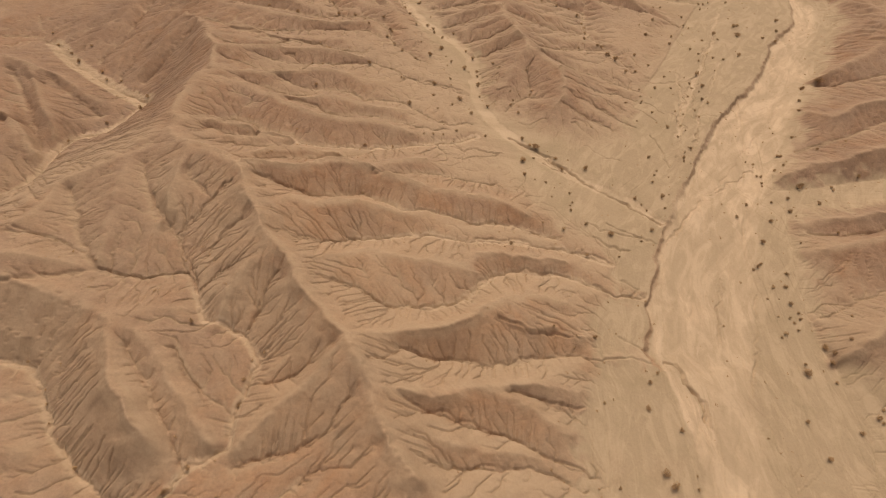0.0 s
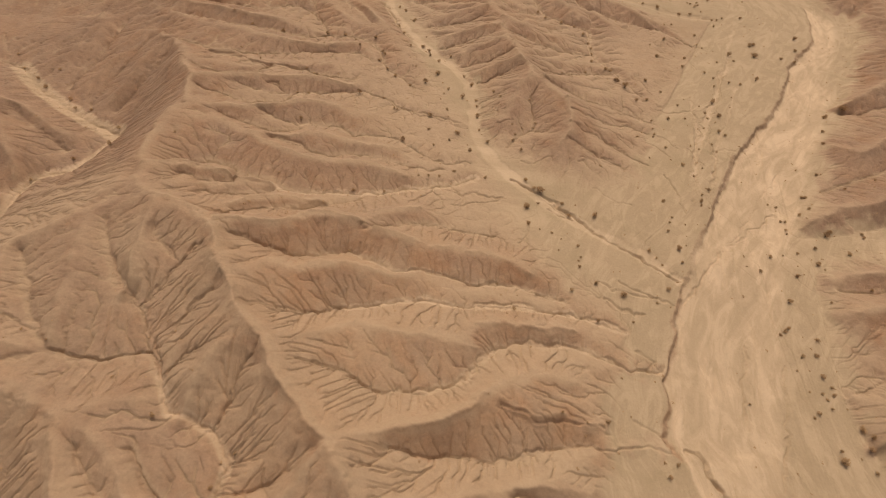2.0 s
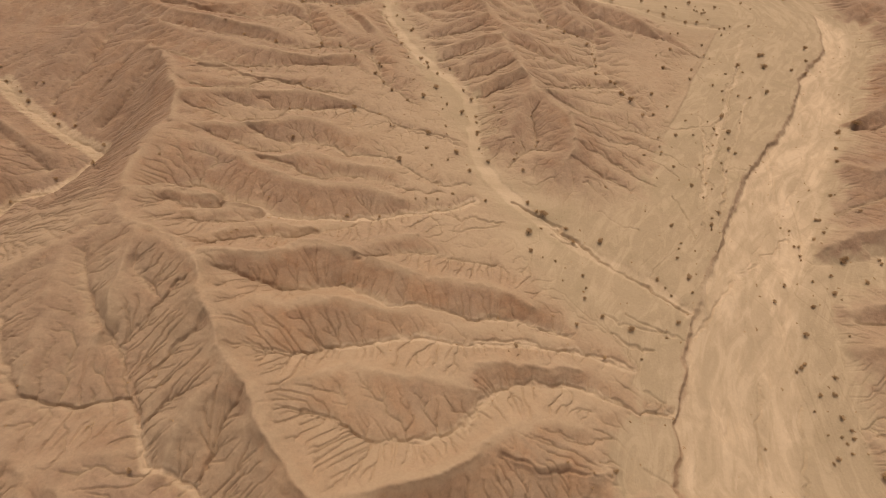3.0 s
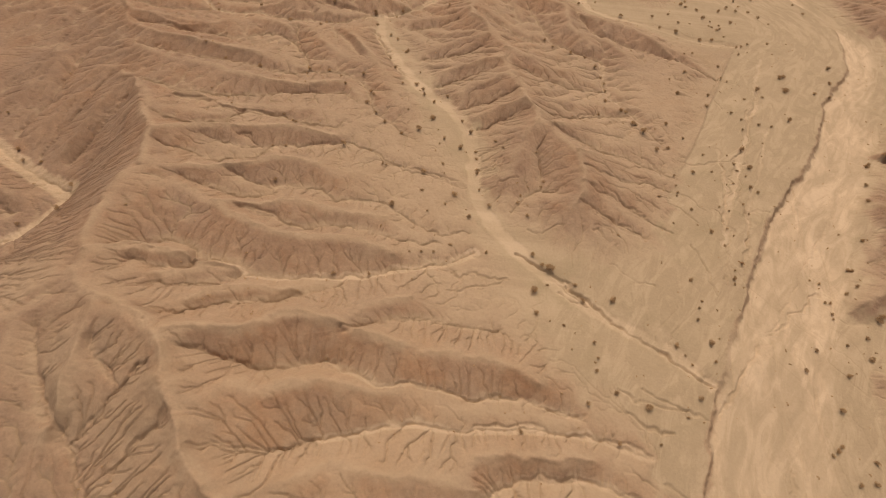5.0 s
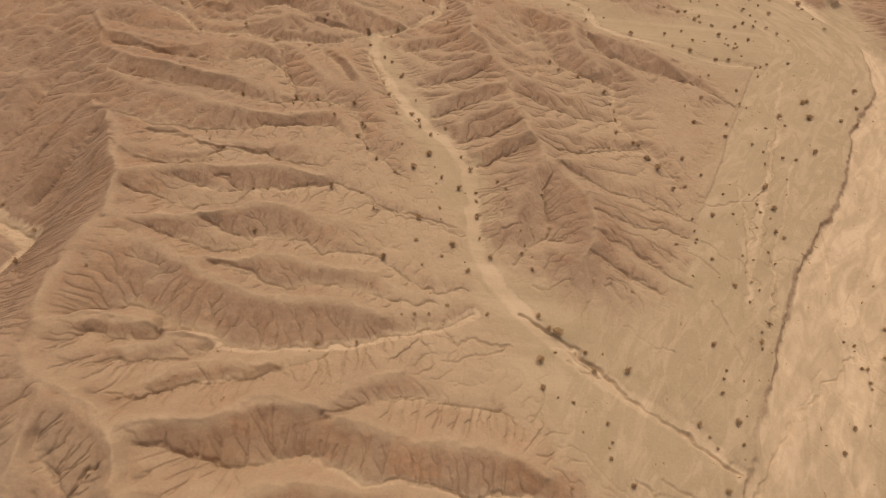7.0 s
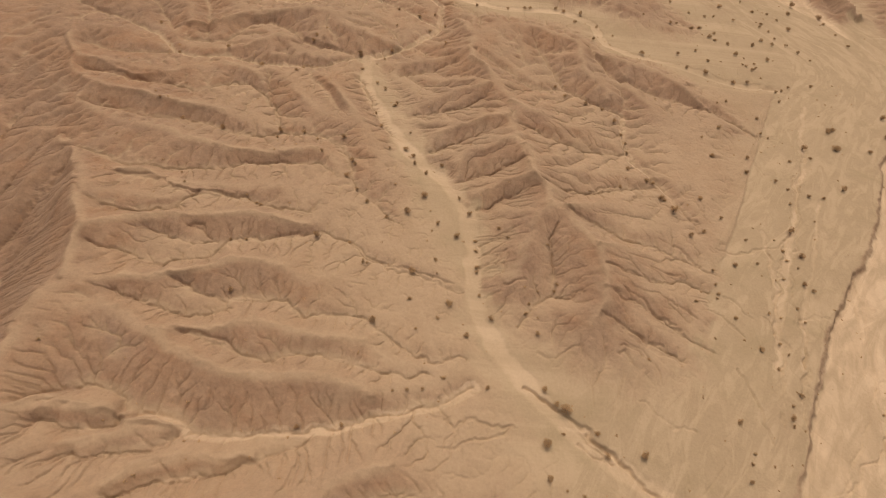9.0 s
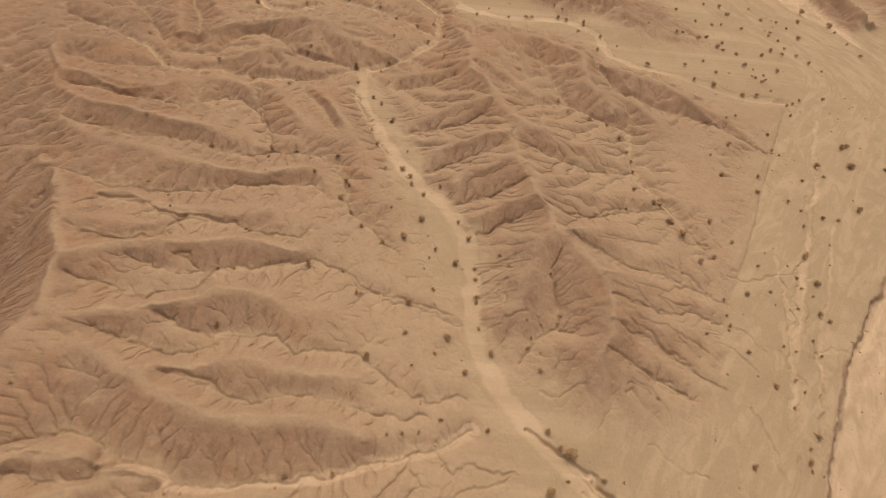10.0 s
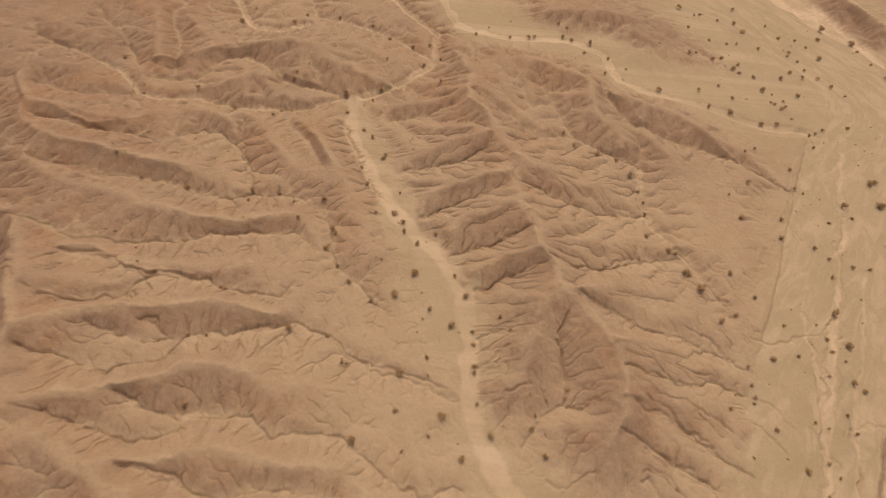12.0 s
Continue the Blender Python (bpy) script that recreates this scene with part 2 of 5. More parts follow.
ridge("north_spur_d", (-153, 300, 3.5), (-138, 298, 4.0), (-125, 301, 4.0), (-113, 296, 3.6), (-100, 293, 3.4), (-80, 295, 3.2), (-67, 299, 3.0))
ridge("north_spur_e", (-147, 291, 5.6), (-135, 287, 4.6), (-121, 285, 4.0), (-108, 286, 3.2))
ridge("north_spur_f", (-131, 263, 10.5), (-121, 270, 8.4), (-113, 274, 7.2), (-101, 276, 6.4), (-88, 279, 5.8), (-74, 283, 5.4), (-62, 281, 5.0), (-52, 281, 4.0))
ridge("north_spur_g", (-126, 244, 10.7), (-113, 244, 8.8), (-101, 246, 7.8), (-93, 250, 7.2), (-81, 255, 6.6), (-76, 260, 6.2), (-63, 260, 5.6), (-49, 255, 4.2), (-36, 257, 3.2))
ridge("north_spur_h", (-126, 244, 10.7), (-116, 238, 9.8), (-101, 232, 8.4), (-90, 229, 7.6), (-76, 229, 6.8), (-68, 233, 6.4), (-63, 236, 6.0), (-51, 235, 5.0), (-38, 231, 4.0), (-22, 233, 3.0))
ridge("north_spur_i", (-89, 227, 9.4), (-80, 222, 9.0), (-70, 217, 8.2), (-61, 215, 7.6), (-46, 218, 6.6), (-32, 218, 5.4), (-17, 213, 3.8))
ridge("spur_head_hill", (-108, 196, 10.6), (-99, 203, 7.2), (-91, 203, 5.4))
ridge("spur_head_hill_b", (-100, 188, 9.4), (-90, 193, 7.2), (-81, 197, 5.6), (-73, 196, 4.6))
ridge("far_hill_a", (-114, 401, 0.0), (-97, 415, 2.0), (-85, 415, 1.0), (-65, 409, -0.4))
ridge("far_hill_b", (-98, 395, -0.8), (-81, 398, -0.8), (-59, 397, -1.4))
ridge("far_hill_c", (-152, 419, -2.0), (-132, 426, 0.0), (-108, 435, 1.5), (-84, 444, 3.0), (-65, 444, 3.5))
ridge("far_hill_d", (-216, 440, -3.8), (-190, 441, -4.8), (-168, 434, -4.8), (-142, 408, -4.2))
ridge("far_hill_e", (-69, 430, 2.0), (-51, 422, 2.0), (-35, 416, 0.6), (-22, 415, -0.4))
ridge("far_east_hill", (236, 550, 12.0), (249, 528, 12.0), (260, 500, 13.0))
ridge("far_east_hill_b", (249, 528, 12.0), (250, 514, 9.0), (251, 500, 6.0))
ridge("head_hump", (-83, 179, 10.0), (-77, 187, 8.4), (-66, 189, 6.8), (-47, 191, 4.0))
ridge("wash_bluff", (-71, 385, -1.0), (-59, 369, 1.3), (-49, 356, 2.2), (-41, 347, 2.2), (-31, 335, 1.3))
ridge("bluff_mound", (-85, 378, -0.8), (-76, 362, 0.2), (-67, 355, 0.8), (-57, 344, 0.9))
ridge("wash_mound", (-38, 328, 1.4), (-31, 319, 1.9), (-21, 311, 1.7))
ridge("east_low_tail", (85, 414, 8.1), (95, 385, 5.0), (106, 362, 4.2), (121, 342, 3.7), (130, 331, 3.5))
ridge("far_east_hill", (289, 513, 4.0), (287, 483, 8.0), (291, 457, 10.0), (292, 424, 11.0))
ridge("far_east_hill_b", (307, 541, 8.0), (311, 508, 11.0), (320, 481, 13.0))
ridge("far_east_spur", (291, 457, 10.0), (283, 443, 5.0))
ridge("head_spur_a", (-210, 409, -4.0), (-192, 409, -4.0), (-170, 411, -5.2))
ridge("head_spur_b", (-225, 431, -5.0), (-206, 432, -4.8), (-188, 430, -5.6))
ridge("head_spur_c", (-227, 455, -5.0), (-204, 453, -4.6), (-180, 441, -5.2), (-172, 429, -6.0))
ridge("head_spur_d", (-157, 408, -4.5), (-154, 432, -3.2), (-158, 448, -3.2), (-168, 466, -4.0))
ridge("head_spur_e", (-134, 418, -3.5), (-136, 441, -2.8), (-150, 462, -3.2))
ridge("central_spur_n", (-32, 397, 0.3), (-15, 400, 2.4), (-2, 407, 5.0))
ridge("west_bank_crest", (-260, 267, -13.0), (-242, 263, -13.0), (-225, 258, -15.0), (-204, 248, -19.0), (-189, 240, -22.0))
ridge("west_bank_spur", (-242, 262, -13.5), (-225, 243, -14.0), (-214, 226, -16.0), (-207, 218, -18.0), (-203, 211, -21.0))
ridge("west_bank_spur_b", (-233, 221, -15.0), (-219, 214, -17.0), (-213, 203, -19.0), (-205, 198, -22.0))
ridge("west_face_spur_a", (-151, 288, 2.0), (-160, 274, -9.0), (-167, 262, -18.0))
ridge("west_face_spur_b", (-170, 321, -1.5), (-177, 294, -9.0), (-183, 275, -16.0), (-185, 265, -21.0))
ridge("west_face_spur_c", (-188, 335, -5.0), (-194, 307, -12.5), (-204, 284, -19.0), (-206, 273, -22.0))
ridge("west_face_spur_d", (-221, 348, -9.0), (-222, 313, -15.0), (-229, 295, -20.5))
ridge("east_hill_a", (298, 367, 15.0), (247, 327, 12.0), (224, 309, 9.0), (222, 310, 4.0))
ridge("east_hill_b", (256, 285, 14.0), (229, 273, 12.5), (213, 263, 10.0), (202, 270, 7.5), (202, 279, 3.5))
ridge("east_hill_f", (235, 240, 13.0), (204, 226, 9.5), (186, 222, 7.0), (168, 212, 5.5), (165, 210, 1.8))
ridge("east_hill_g", (215, 190, 8.5), (182, 184, 5.2), (165, 180, 2.2))
ridge("west_spur_b", (-76, 149, 20.0), (-82, 144, 15.0), (-86, 137, 11.0), (-91, 130, 8.0), (-94, 126, 6.5))
ridge("west_spur_b2", (-65, 129, 19.0), (-70, 123, 14.0), (-75, 119, 11.0), (-80, 114, 7.5), (-82, 109, 5.2))
ridge("west_spur_c", (-55, 121, 18.4), (-63, 117, 15.0), (-68, 111, 12.5), (-70, 103, 9.5), (-71, 96, 6.0), (-72, 93, 4.5))
ridge("west_spur_h", (-49, 112, 17.5), (-50, 103, 13.0), (-52, 95, 8.5), (-53, 87, 4.8))
ridge("west_spur_i", (-28, 89, 18.0), (-37, 86, 12.5), (-44, 82, 8.0), (-50, 80, 4.5))
ridge("lower_mid_ridge", (-25, 85, 18.5), (-31, 76, 13.5), (-40, 68, 8.5), (-46, 60, 5.0), (-51, 53, 2.0))
gully("west_wash_up", (-284, 298, -21.0), (-266, 303, -21.5), (-249, 297, -22.0), (-229, 280, -22.5), (-205, 265, -23.0), (-171, 249, -24.0))
gully("west_wash", (-171, 249, -24.0), (-175, 235, -24.5), (-182, 223, -25.0), (-196, 215, -26.0), (-200, 204, -27.0), (-200, 188, -28.0), (-205, 173, -29.0), (-218, 167, -30.0))
gully("west_valley", (-120, 112, 4.0), (-103, 111, 3.5), (-89, 115, 3.5), (-83, 108, 3.5), (-76, 96, 3.2), (-68, 95, 3.0), (-59, 90, 2.9), (-53, 83, 2.4), (-54, 78, 1.5), (-56, 69, 0.5), (-55, 60, -0.6), (-55, 55, -1.2), (-65, 49, -2.0), (-69, 42, -3.0), (-71, 38, -4.0))
gully("lower_left_wash", (-143, 78, -6.0), (-129, 77, -6.5), (-121, 70, -7.0), (-116, 62, -7.5), (-109, 54, -8.5), (-98, 46, -9.5), (-83, 39, -10.5))
gully("spur_gully_knoll", (-30, 175, 9.0), (-18, 181, 5.5), (0, 185, 3.0), (24, 185, 1.6))
gully("spur_valley_two", (-77, 160, 16.0), (-68, 161, 11.0), (-53, 159, 7.5), (-46, 159, 6.8), (-33, 165, 6.0), (-27, 162, 6.0), (-15, 158, 6.2), (-5, 160, 5.0), (17, 158, 2.5), (33, 160, 1.5), (51, 156, 0.4))
gully("spur_valley_three", (-63, 131, 16.0), (-45, 133, 9.0), (-29, 139, 5.0), (-7, 147, 3.5), (14, 147, 2.6), (32, 149, 1.8), (55, 150, 0.4), (74, 145, -0.8))
gully("spur_valley_four", (-43, 113, 15.0), (-33, 114, 9.0), (-14, 110, 4.5), (1, 111, 3.0), (14, 117, 2.3), (23, 130, 1.6), (32, 135, 1.0), (54, 136, -0.3), (74, 130, -1.4), (88, 131, -2.5))
gully("spur_gully_four", (25, 110, 5.0), (38, 106, 1.6), (62, 108, -1.0))
gully("spur_valley_five", (-17, 81, 14.5), (-7, 90, 8.0), (6, 91, 1.8), (22, 92, -0.6), (32, 94, -1.2), (43, 99, -2.0), (58, 101, -2.6), (75, 102, -3.2), (86, 103, -3.8))
gully("spur_valley_six", (-11, 75, 12.5), (0, 71, 6.5), (12, 71, 2.0), (29, 69, -2.5), (42, 65, -5.0), (51, 62, -6.5), (60, 60, -7.5))
gully("spur_valley_seven", (-1, 57, 8.0), (11, 55, 1.0), (23, 58, -2.0), (45, 60, -6.0), (56, 55, -7.5))
gully("small_gully_five", (30, 83, 1.0), (42, 82, -2.2), (57, 82, -4.0))
gully("wash_head_east", (-45, 406, -2.7), (-29, 417, -2.4), (-11, 440, -1.3), (-13, 468, -1.2), (-32, 490, -2.2), (-44, 509, -2.9))
gully("wash_head_mid", (-11, 440, -1.3), (-28, 456, -2.2), (-40, 465, -2.7), (-70, 478, -5.3), (-83, 481, -6.0), (-89, 498, -6.0))
gully("far_wash", (-134, 493, -5.3), (-119, 469, -7.5), (-113, 463, -7.1), (-98, 463, -6.5), (-87, 470, -6.1))
gully("middle_gully", (44, 424, 4.0), (50, 408, 3.5), (56, 389, 3.0), (74, 378, 2.5), (86, 372, 2.0), (83, 354, 2.0), (84, 338, 2.5), (92, 327, 3.0), (101, 312, 3.2), (107, 297, 3.2))
gully("central_gully_a", (16, 369, 7.5), (2, 361, 3.5), (-18, 357, 1.4))
gully("central_gully_b", (23, 346, 8.5), (10, 341, 5.0), (-9, 330, 1.2))
gully("central_gully_c", (34, 324, 10.5), (24, 320, 6.0), (9, 315, 1.8), (5, 313, 1.2))
gully("central_gully_d", (39, 307, 12.0), (26, 304, 5.0), (13, 298, 1.2))
gully("central_gully_e", (46, 289, 10.5), (42, 278, 7.2), (44, 270, 5.2), (43, 258, 3.4), (36, 253, 2.6), (33, 248, 2.0), (31, 244, 1.5))
gully("central_gully_e2", (53, 260, 7.0), (49, 258, 4.8), (44, 257, 3.5))
gully("central_gully_g", (10, 408, 8.0), (26, 397, 5.5), (40, 385, 4.0), (56, 387, 3.0))
gully("central_gully_h", (31, 350, 9.0), (45, 345, 6.0), (64, 340, 3.5), (84, 343, 2.0))
gully("central_gully_i", (39, 311, 12.3), (51, 309, 7.5), (60, 311, 5.9), (77, 317, 3.8), (93, 320, 3.2))
gully("central_gully_j", (51, 296, 11.2), (61, 292, 7.6), (73, 287, 5.7), (86, 286, 4.5), (102, 279, 3.0))
gully("central_gully_k", (62, 270, 11.7), (73, 269, 7.7), (83, 267, 5.6), (94, 270, 4.3), (105, 267, 3.0))
gully("central_gully_l", (62, 260, 9.6), (72, 257, 6.5), (80, 254, 5.0), (88, 247, 3.8), (100, 242, 2.6))
gully("central_gully_m", (59, 250, 7.8), (67, 247, 5.5), (79, 241, 3.7), (88, 237, 2.6))
gully("east_low_gully", (73, 428, 5.0), (84, 402, 4.0), (102, 391, 3.6), (127, 384, 3.2), (151, 366, 3.0))
gully("east_gully_c", (197, 149, 4.0), (169, 135, 0.5), (152, 128, -2.0))
gully("west_gully_a", (-151, 100, 8.5), (-134, 105, 6.5), (-119, 112, 4.6), (-103, 111, 3.9), (-89, 115, 3.6))
gully("west_gully_b", (-83, 154, 16.0), (-89, 146, 12.0), (-96, 135, 8.0), (-98, 130, 6.5), (-88, 117, 4.0), (-83, 108, 3.5))
gully("west_gully_b2", (-104, 160, 13.6), (-99, 154, 12.8), (-89, 146, 12.0))
gully("west_gully_e", (-166, 124, 9.0), (-150, 123, 8.0), (-137, 122, 6.5), (-123, 114, 5.0), (-119, 112, 4.6))
gully("west_gully_g", (-125, 165, 10.5), (-115, 148, 8.8), (-104, 135, 7.2), (-98, 130, 6.5))
gully("west_gully_h", (-148, 149, 6.0), (-136, 130, 5.6), (-123, 114, 5.0))
gully("west_gully_f", (-95, 81, 5.6), (-85, 70, 3.4), (-76, 60, 1.0), (-66, 48, -2.0))
gully("west_gully_f2", (-82, 84, 4.6), (-71, 73, 2.6), (-63, 68, 1.4), (-56, 65, 0.2))
gully("wash_head_west", (-52, 404, -2.0), (-71, 393, -2.2), (-82, 391, -2.4), (-103, 390, -2.8), (-123, 395, -3.4), (-139, 392, -4.2), (-150, 396, -4.8), (-164, 411, -5.6), (-178, 418, -6.2), (-194, 426, -6.8), (-217, 434, -7.5))
gully("north_gully_a", (-201, 397, -6.5), (-182, 393, -6.2), (-162, 394, -5.8), (-150, 395, -5.0))
gully("north_gully_b", (-187, 372, -5.0), (-172, 372, -4.6), (-158, 368, -4.4), (-141, 366, -4.0), (-128, 363, -3.8), (-117, 370, -3.4), (-104, 372, -3.2), (-94, 366, -3.0), (-89, 358, -2.8), (-81, 350, -2.4))
gully("north_gully_c", (-175, 347, -5.0), (-160, 345, -4.6), (-144, 340, -3.8), (-124, 340, -3.0), (-117, 339, -2.7), (-104, 335, -2.4), (-89, 333, -1.8), (-77, 335, -1.2), (-67, 337, -0.6), (-57, 335, -0.2))
gully("north_gully_d", (-167, 315, -2.0), (-154, 312, -1.6), (-136, 306, -0.8), (-131, 307, -0.6), (-117, 305, -0.6), (-99, 308, -0.2), (-86, 313, 0.0), (-71, 315, 0.4), (-55, 317, 0.8), (-46, 311, 1.0))
gully("north_gully_e", (-145, 299, 3.3), (-130, 297, 2.5), (-115, 297, 2.1), (-109, 293, 2.3), (-99, 292, 1.6), (-80, 293, 1.8), (-73, 289, 1.8), (-65, 288, 1.8), (-54, 287, 2.0), (-52, 293, 2.2))
gully("north_gully_f", (-138, 281, 5.3), (-127, 278, 3.7), (-117, 278, 2.9), (-107, 281, 2.3), (-103, 287, 1.9), (-99, 292, 1.5))
gully("north_gully_g", (-127, 259, 7.0), (-117, 258, 5.4), (-106, 255, 3.8), (-99, 254, 3.0), (-92, 258, 2.5), (-84, 261, 2.2), (-82, 267, 2.0), (-81, 269, 1.9), (-65, 273, 1.7), (-52, 277, 1.6), (-48, 278, 1.5), (-35, 275, 1.4), (-27, 269, 1.4), (-16, 263, 1.3), (-7, 262, 1.3), (10, 257, 1.2))
gully("north_gully_g2", (-112, 270, 5.0), (-103, 268, 3.8), (-92, 266, 2.8), (-84, 268, 2.0))
gully("north_gully_g3", (-95, 274, 4.0), (-90, 273, 3.0), (-86, 269, 2.1))
gully("north_gully_h", (-110, 240, 7.0), (-99, 238, 4.8), (-83, 235, 3.0), (-76, 236, 2.6), (-72, 240, 2.4), (-72, 244, 2.3), (-65, 244, 2.2), (-53, 245, 2.0), (-46, 240, 1.9), (-25, 243, 1.6), (-16, 235, 1.4), (-0, 228, 1.2), (13, 231, 1.1))
gully("north_gully_h2", (-93, 248, 4.8), (-82, 244, 3.4), (-72, 243, 2.3))
gully("north_gully_i", (-80, 228, 5.0), (-67, 227, 4.0), (-59, 222, 3.4), (-54, 221, 3.1), (-45, 225, 2.6), (-30, 225, 2.0), (-14, 222, 1.6), (0, 223, 1.3))
gully("spur_valley_one", (-118, 200, 7.4), (-109, 204, 4.8), (-106, 207, 4.3), (-94, 207, 3.8), (-90, 205, 3.6), (-89, 199, 3.5), (-84, 201, 3.4), (-74, 200, 3.2), (-68, 196, 3.0), (-57, 196, 2.7), (-50, 199, 2.4), (-34, 201, 1.6), (-26, 203, 1.3), (-9, 210, 1.0), (5, 214, 0.8), (15, 220, 0.6))
gully("spur_head_gully", (-112, 186, 12.0), (-109, 194, 8.6), (-97, 193, 6.0), (-89, 196, 4.4), (-89, 199, 3.9))
gully("spur_head_gully_b", (-107, 179, 12.5), (-98, 185, 8.0), (-88, 188, 6.0), (-79, 189, 4.6), (-72, 195, 3.3))
gully("far_gully_c", (-149, 408, -5.0), (-127, 409, -4.0), (-117, 428, -3.0), (-107, 429, -2.6), (-100, 425, -2.0), (-81, 411, -1.8), (-58, 407, -1.8))
gully("far_gully_e", (-72, 446, 0.0), (-52, 445, -0.6), (-36, 430, -1.0), (-28, 415, -1.4))
gully("far_east_gully", (242, 530, 8.0), (245, 520, 5.0), (246, 507, 4.0))
gully("head_gully_c", (-96, 173, 12.8), (-92, 173, 11.6), (-85, 174, 9.5), (-72, 181, 6.0), (-59, 184, 4.2), (-47, 190, 2.4), (-33, 199, 1.8))
gully("side_gully", (-58, 335, -0.1), (-49, 331, 0.1), (-45, 323, 0.2), (-41, 313, 0.4), (-38, 304, 0.5), (-31, 300, 0.6), (-27, 295, 0.7), (-20, 288, 0.8))
gully("bluff_foot", (-50, 386, -1.9), (-44, 371, -1.4), (-37, 356, -0.9), (-27, 341, -0.4))
gully("bluff_gully", (-96, 382, -2.0), (-88, 359, -1.8), (-79, 338, -1.2))
gully("head_gully_a", (-194, 457, -7.4), (-173, 437, -7.0), (-159, 417, -6.0))
gully("head_gully_b", (-138, 411, -4.8), (-148, 443, -5.4), (-161, 465, -6.0))
gully("central_gully_n", (-29, 389, -0.6), (-13, 393, 1.2), (0, 400, 4.0))
gully("west_bank_gully", (-226, 256, -18.0), (-206, 243, -21.0), (-191, 235, -24.5))
gully("west_bank_gully_b", (-250, 258, -16.5), (-226, 232, -19.5), (-213, 214, -22.5))
gully("west_face_gully_a", (-160, 308, -3.0), (-172, 289, -13.0), (-179, 266, -22.0))
gully("west_face_gully_b", (-180, 322, -7.0), (-187, 300, -14.5), (-194, 287, -18.5), (-195, 269, -22.5))
gully("west_face_gully_c", (-205, 343, -11.0), (-208, 306, -17.5), (-214, 282, -22.0))
gully("east_gully_a", (279, 324, 10.0), (236, 308, 5.0), (224, 307, 1.8))
gully("east_gully_b", (255, 274, 8.5), (218, 252, 5.0), (200, 244, 3.0), (185, 237, 1.4))
gully("east_gully_d", (216, 184, 3.6), (186, 176, 2.2), (168, 175, 1.0))
gully("west_gully_c", (-71, 139, 17.0), (-78, 133, 11.5), (-84, 124, 7.5), (-86, 114, 4.8))
gully("west_gully_c2", (-66, 120, 14.5), (-74, 116, 9.0), (-78, 111, 6.5), (-82, 107, 4.6))
gully("west_gully_d", (-53, 117, 16.0), (-56, 109, 10.5), (-58, 102, 7.0), (-60, 94, 3.8))
gully("west_gully_i", (-43, 103, 15.0), (-47, 96, 10.0), (-50, 89, 6.5), (-52, 85, 3.8))
gully("west_gully_j", (-26, 87, 16.0), (-33, 82, 10.5), (-41, 77, 5.5), (-51, 75, 3.2))
gully("lower_mid_gully", (-19, 73, 13.0), (-25, 62, 7.0), (-32, 57, 3.5), (-41, 54, 1.2), (-49, 52, 0.0), (-52, 49, -0.8))
wash("small_wash", (-47.4, 402.3, -2.0), (-45.4, 378.9, -1.1), (-31.8, 353.1, 0.0), (-16.7, 329.4, 0.8), (1.2, 312.5, 1.0), (10.1, 298.0, 1.2), (13.3, 279.0, 1.2), (13.4, 261.9, 1.2), (16.7, 246.2, 1.2), (24.2, 233.8, 1.1), (34.8, 221.4, 1.1), (45.2, 211.1, 1.0), (59.0, 200.2, 0.7), (74.2, 191.0, 0.5), (87.9, 184.1, 0.3), (100.9, 172.7, 0.0))
wash("east_wash", (-13.2, 504.6, 2.8), (-0.8, 474.6, 2.7), (11.5, 468.4, 2.7), (27.3, 465.3, 2.7), (62.4, 469.5, 2.7), (80.4, 459.1, 2.7), (84.4, 437.2, 2.7), (100.3, 428.5, 2.7), (128.4, 422.3, 2.6), (154.2, 410.7, 2.6), (176.3, 408.4, 2.6))
flat("hill_foot", (55, 51, -7.7), (55, 62, -6.8), (56, 71, -6.0), (61, 83, -5.0), (66, 96, -4.1), (67, 108, -3.4), (70, 120, -2.6), (78, 137, -1.3), (82, 152, -0.2))
flat("terrace", (68, 52, -7.6), (70, 66, -6.5), (72, 83, -5.1), (75, 97, -4.0), (78, 112, -3.2), (83, 127, -2.1), (92, 153, -0.1))
flat("bank_foot", (90, 54, -7.7), (91, 71, -6.3), (89, 86, -5.0), (86, 103, -4.0), (88, 123, -2.7), (93, 145, -1.0), (104, 171, 0.9), (123, 204, 2.0), (143, 238, 2.6), (165, 270, 3.2), (194, 308, 3.9), (227, 358, 4.0), (268, 411, 4.0))
flat("wadi_mid", (101, 55, -7.9), (102, 72, -6.4), (105, 92, -4.8), (110, 116, -3.4), (115, 142, -1.4), (127, 174, 0.8), (144, 207, 1.8), (168, 247, 2.6), (201, 297, 3.6), (241, 354, 3.8), (273, 413, 3.8), (293, 448, 3.3))
flat("wadi_east", (126, 57, -8.0), (126, 75, -6.5), (128, 95, -5.0), (133, 118, -3.5), (139, 146, -1.5), (145, 171, 0.4), (156, 201, 1.4), (178, 240, 2.1), (204, 287, 3.1), (239, 339, 3.5), (277, 405, 3.5))
flat("east_foot", (154, 63, -7.7), (158, 82, -6.1), (157, 98, -5.0), (155, 112, -4.2), (152, 121, -3.5), (154, 142, -2.0), (157, 163, -0.4), (161, 180, 0.5), (168, 204, 1.3))
flat("plain_mid", (91, 162, 0.6), (102, 185, 1.7), (112, 218, 2.5), (123, 259, 3.3), (142, 297, 4.1), (166, 336, 4.3), (195, 383, 4.4), (227, 429, 4.1))
flat("plain_side", (88, 213, 2.4), (97, 235, 2.8), (106, 260, 3.3), (115, 285, 3.9), (125, 310, 4.2), (141, 350, 4.3), (160, 392, 4.4), (181, 436, 4.0))
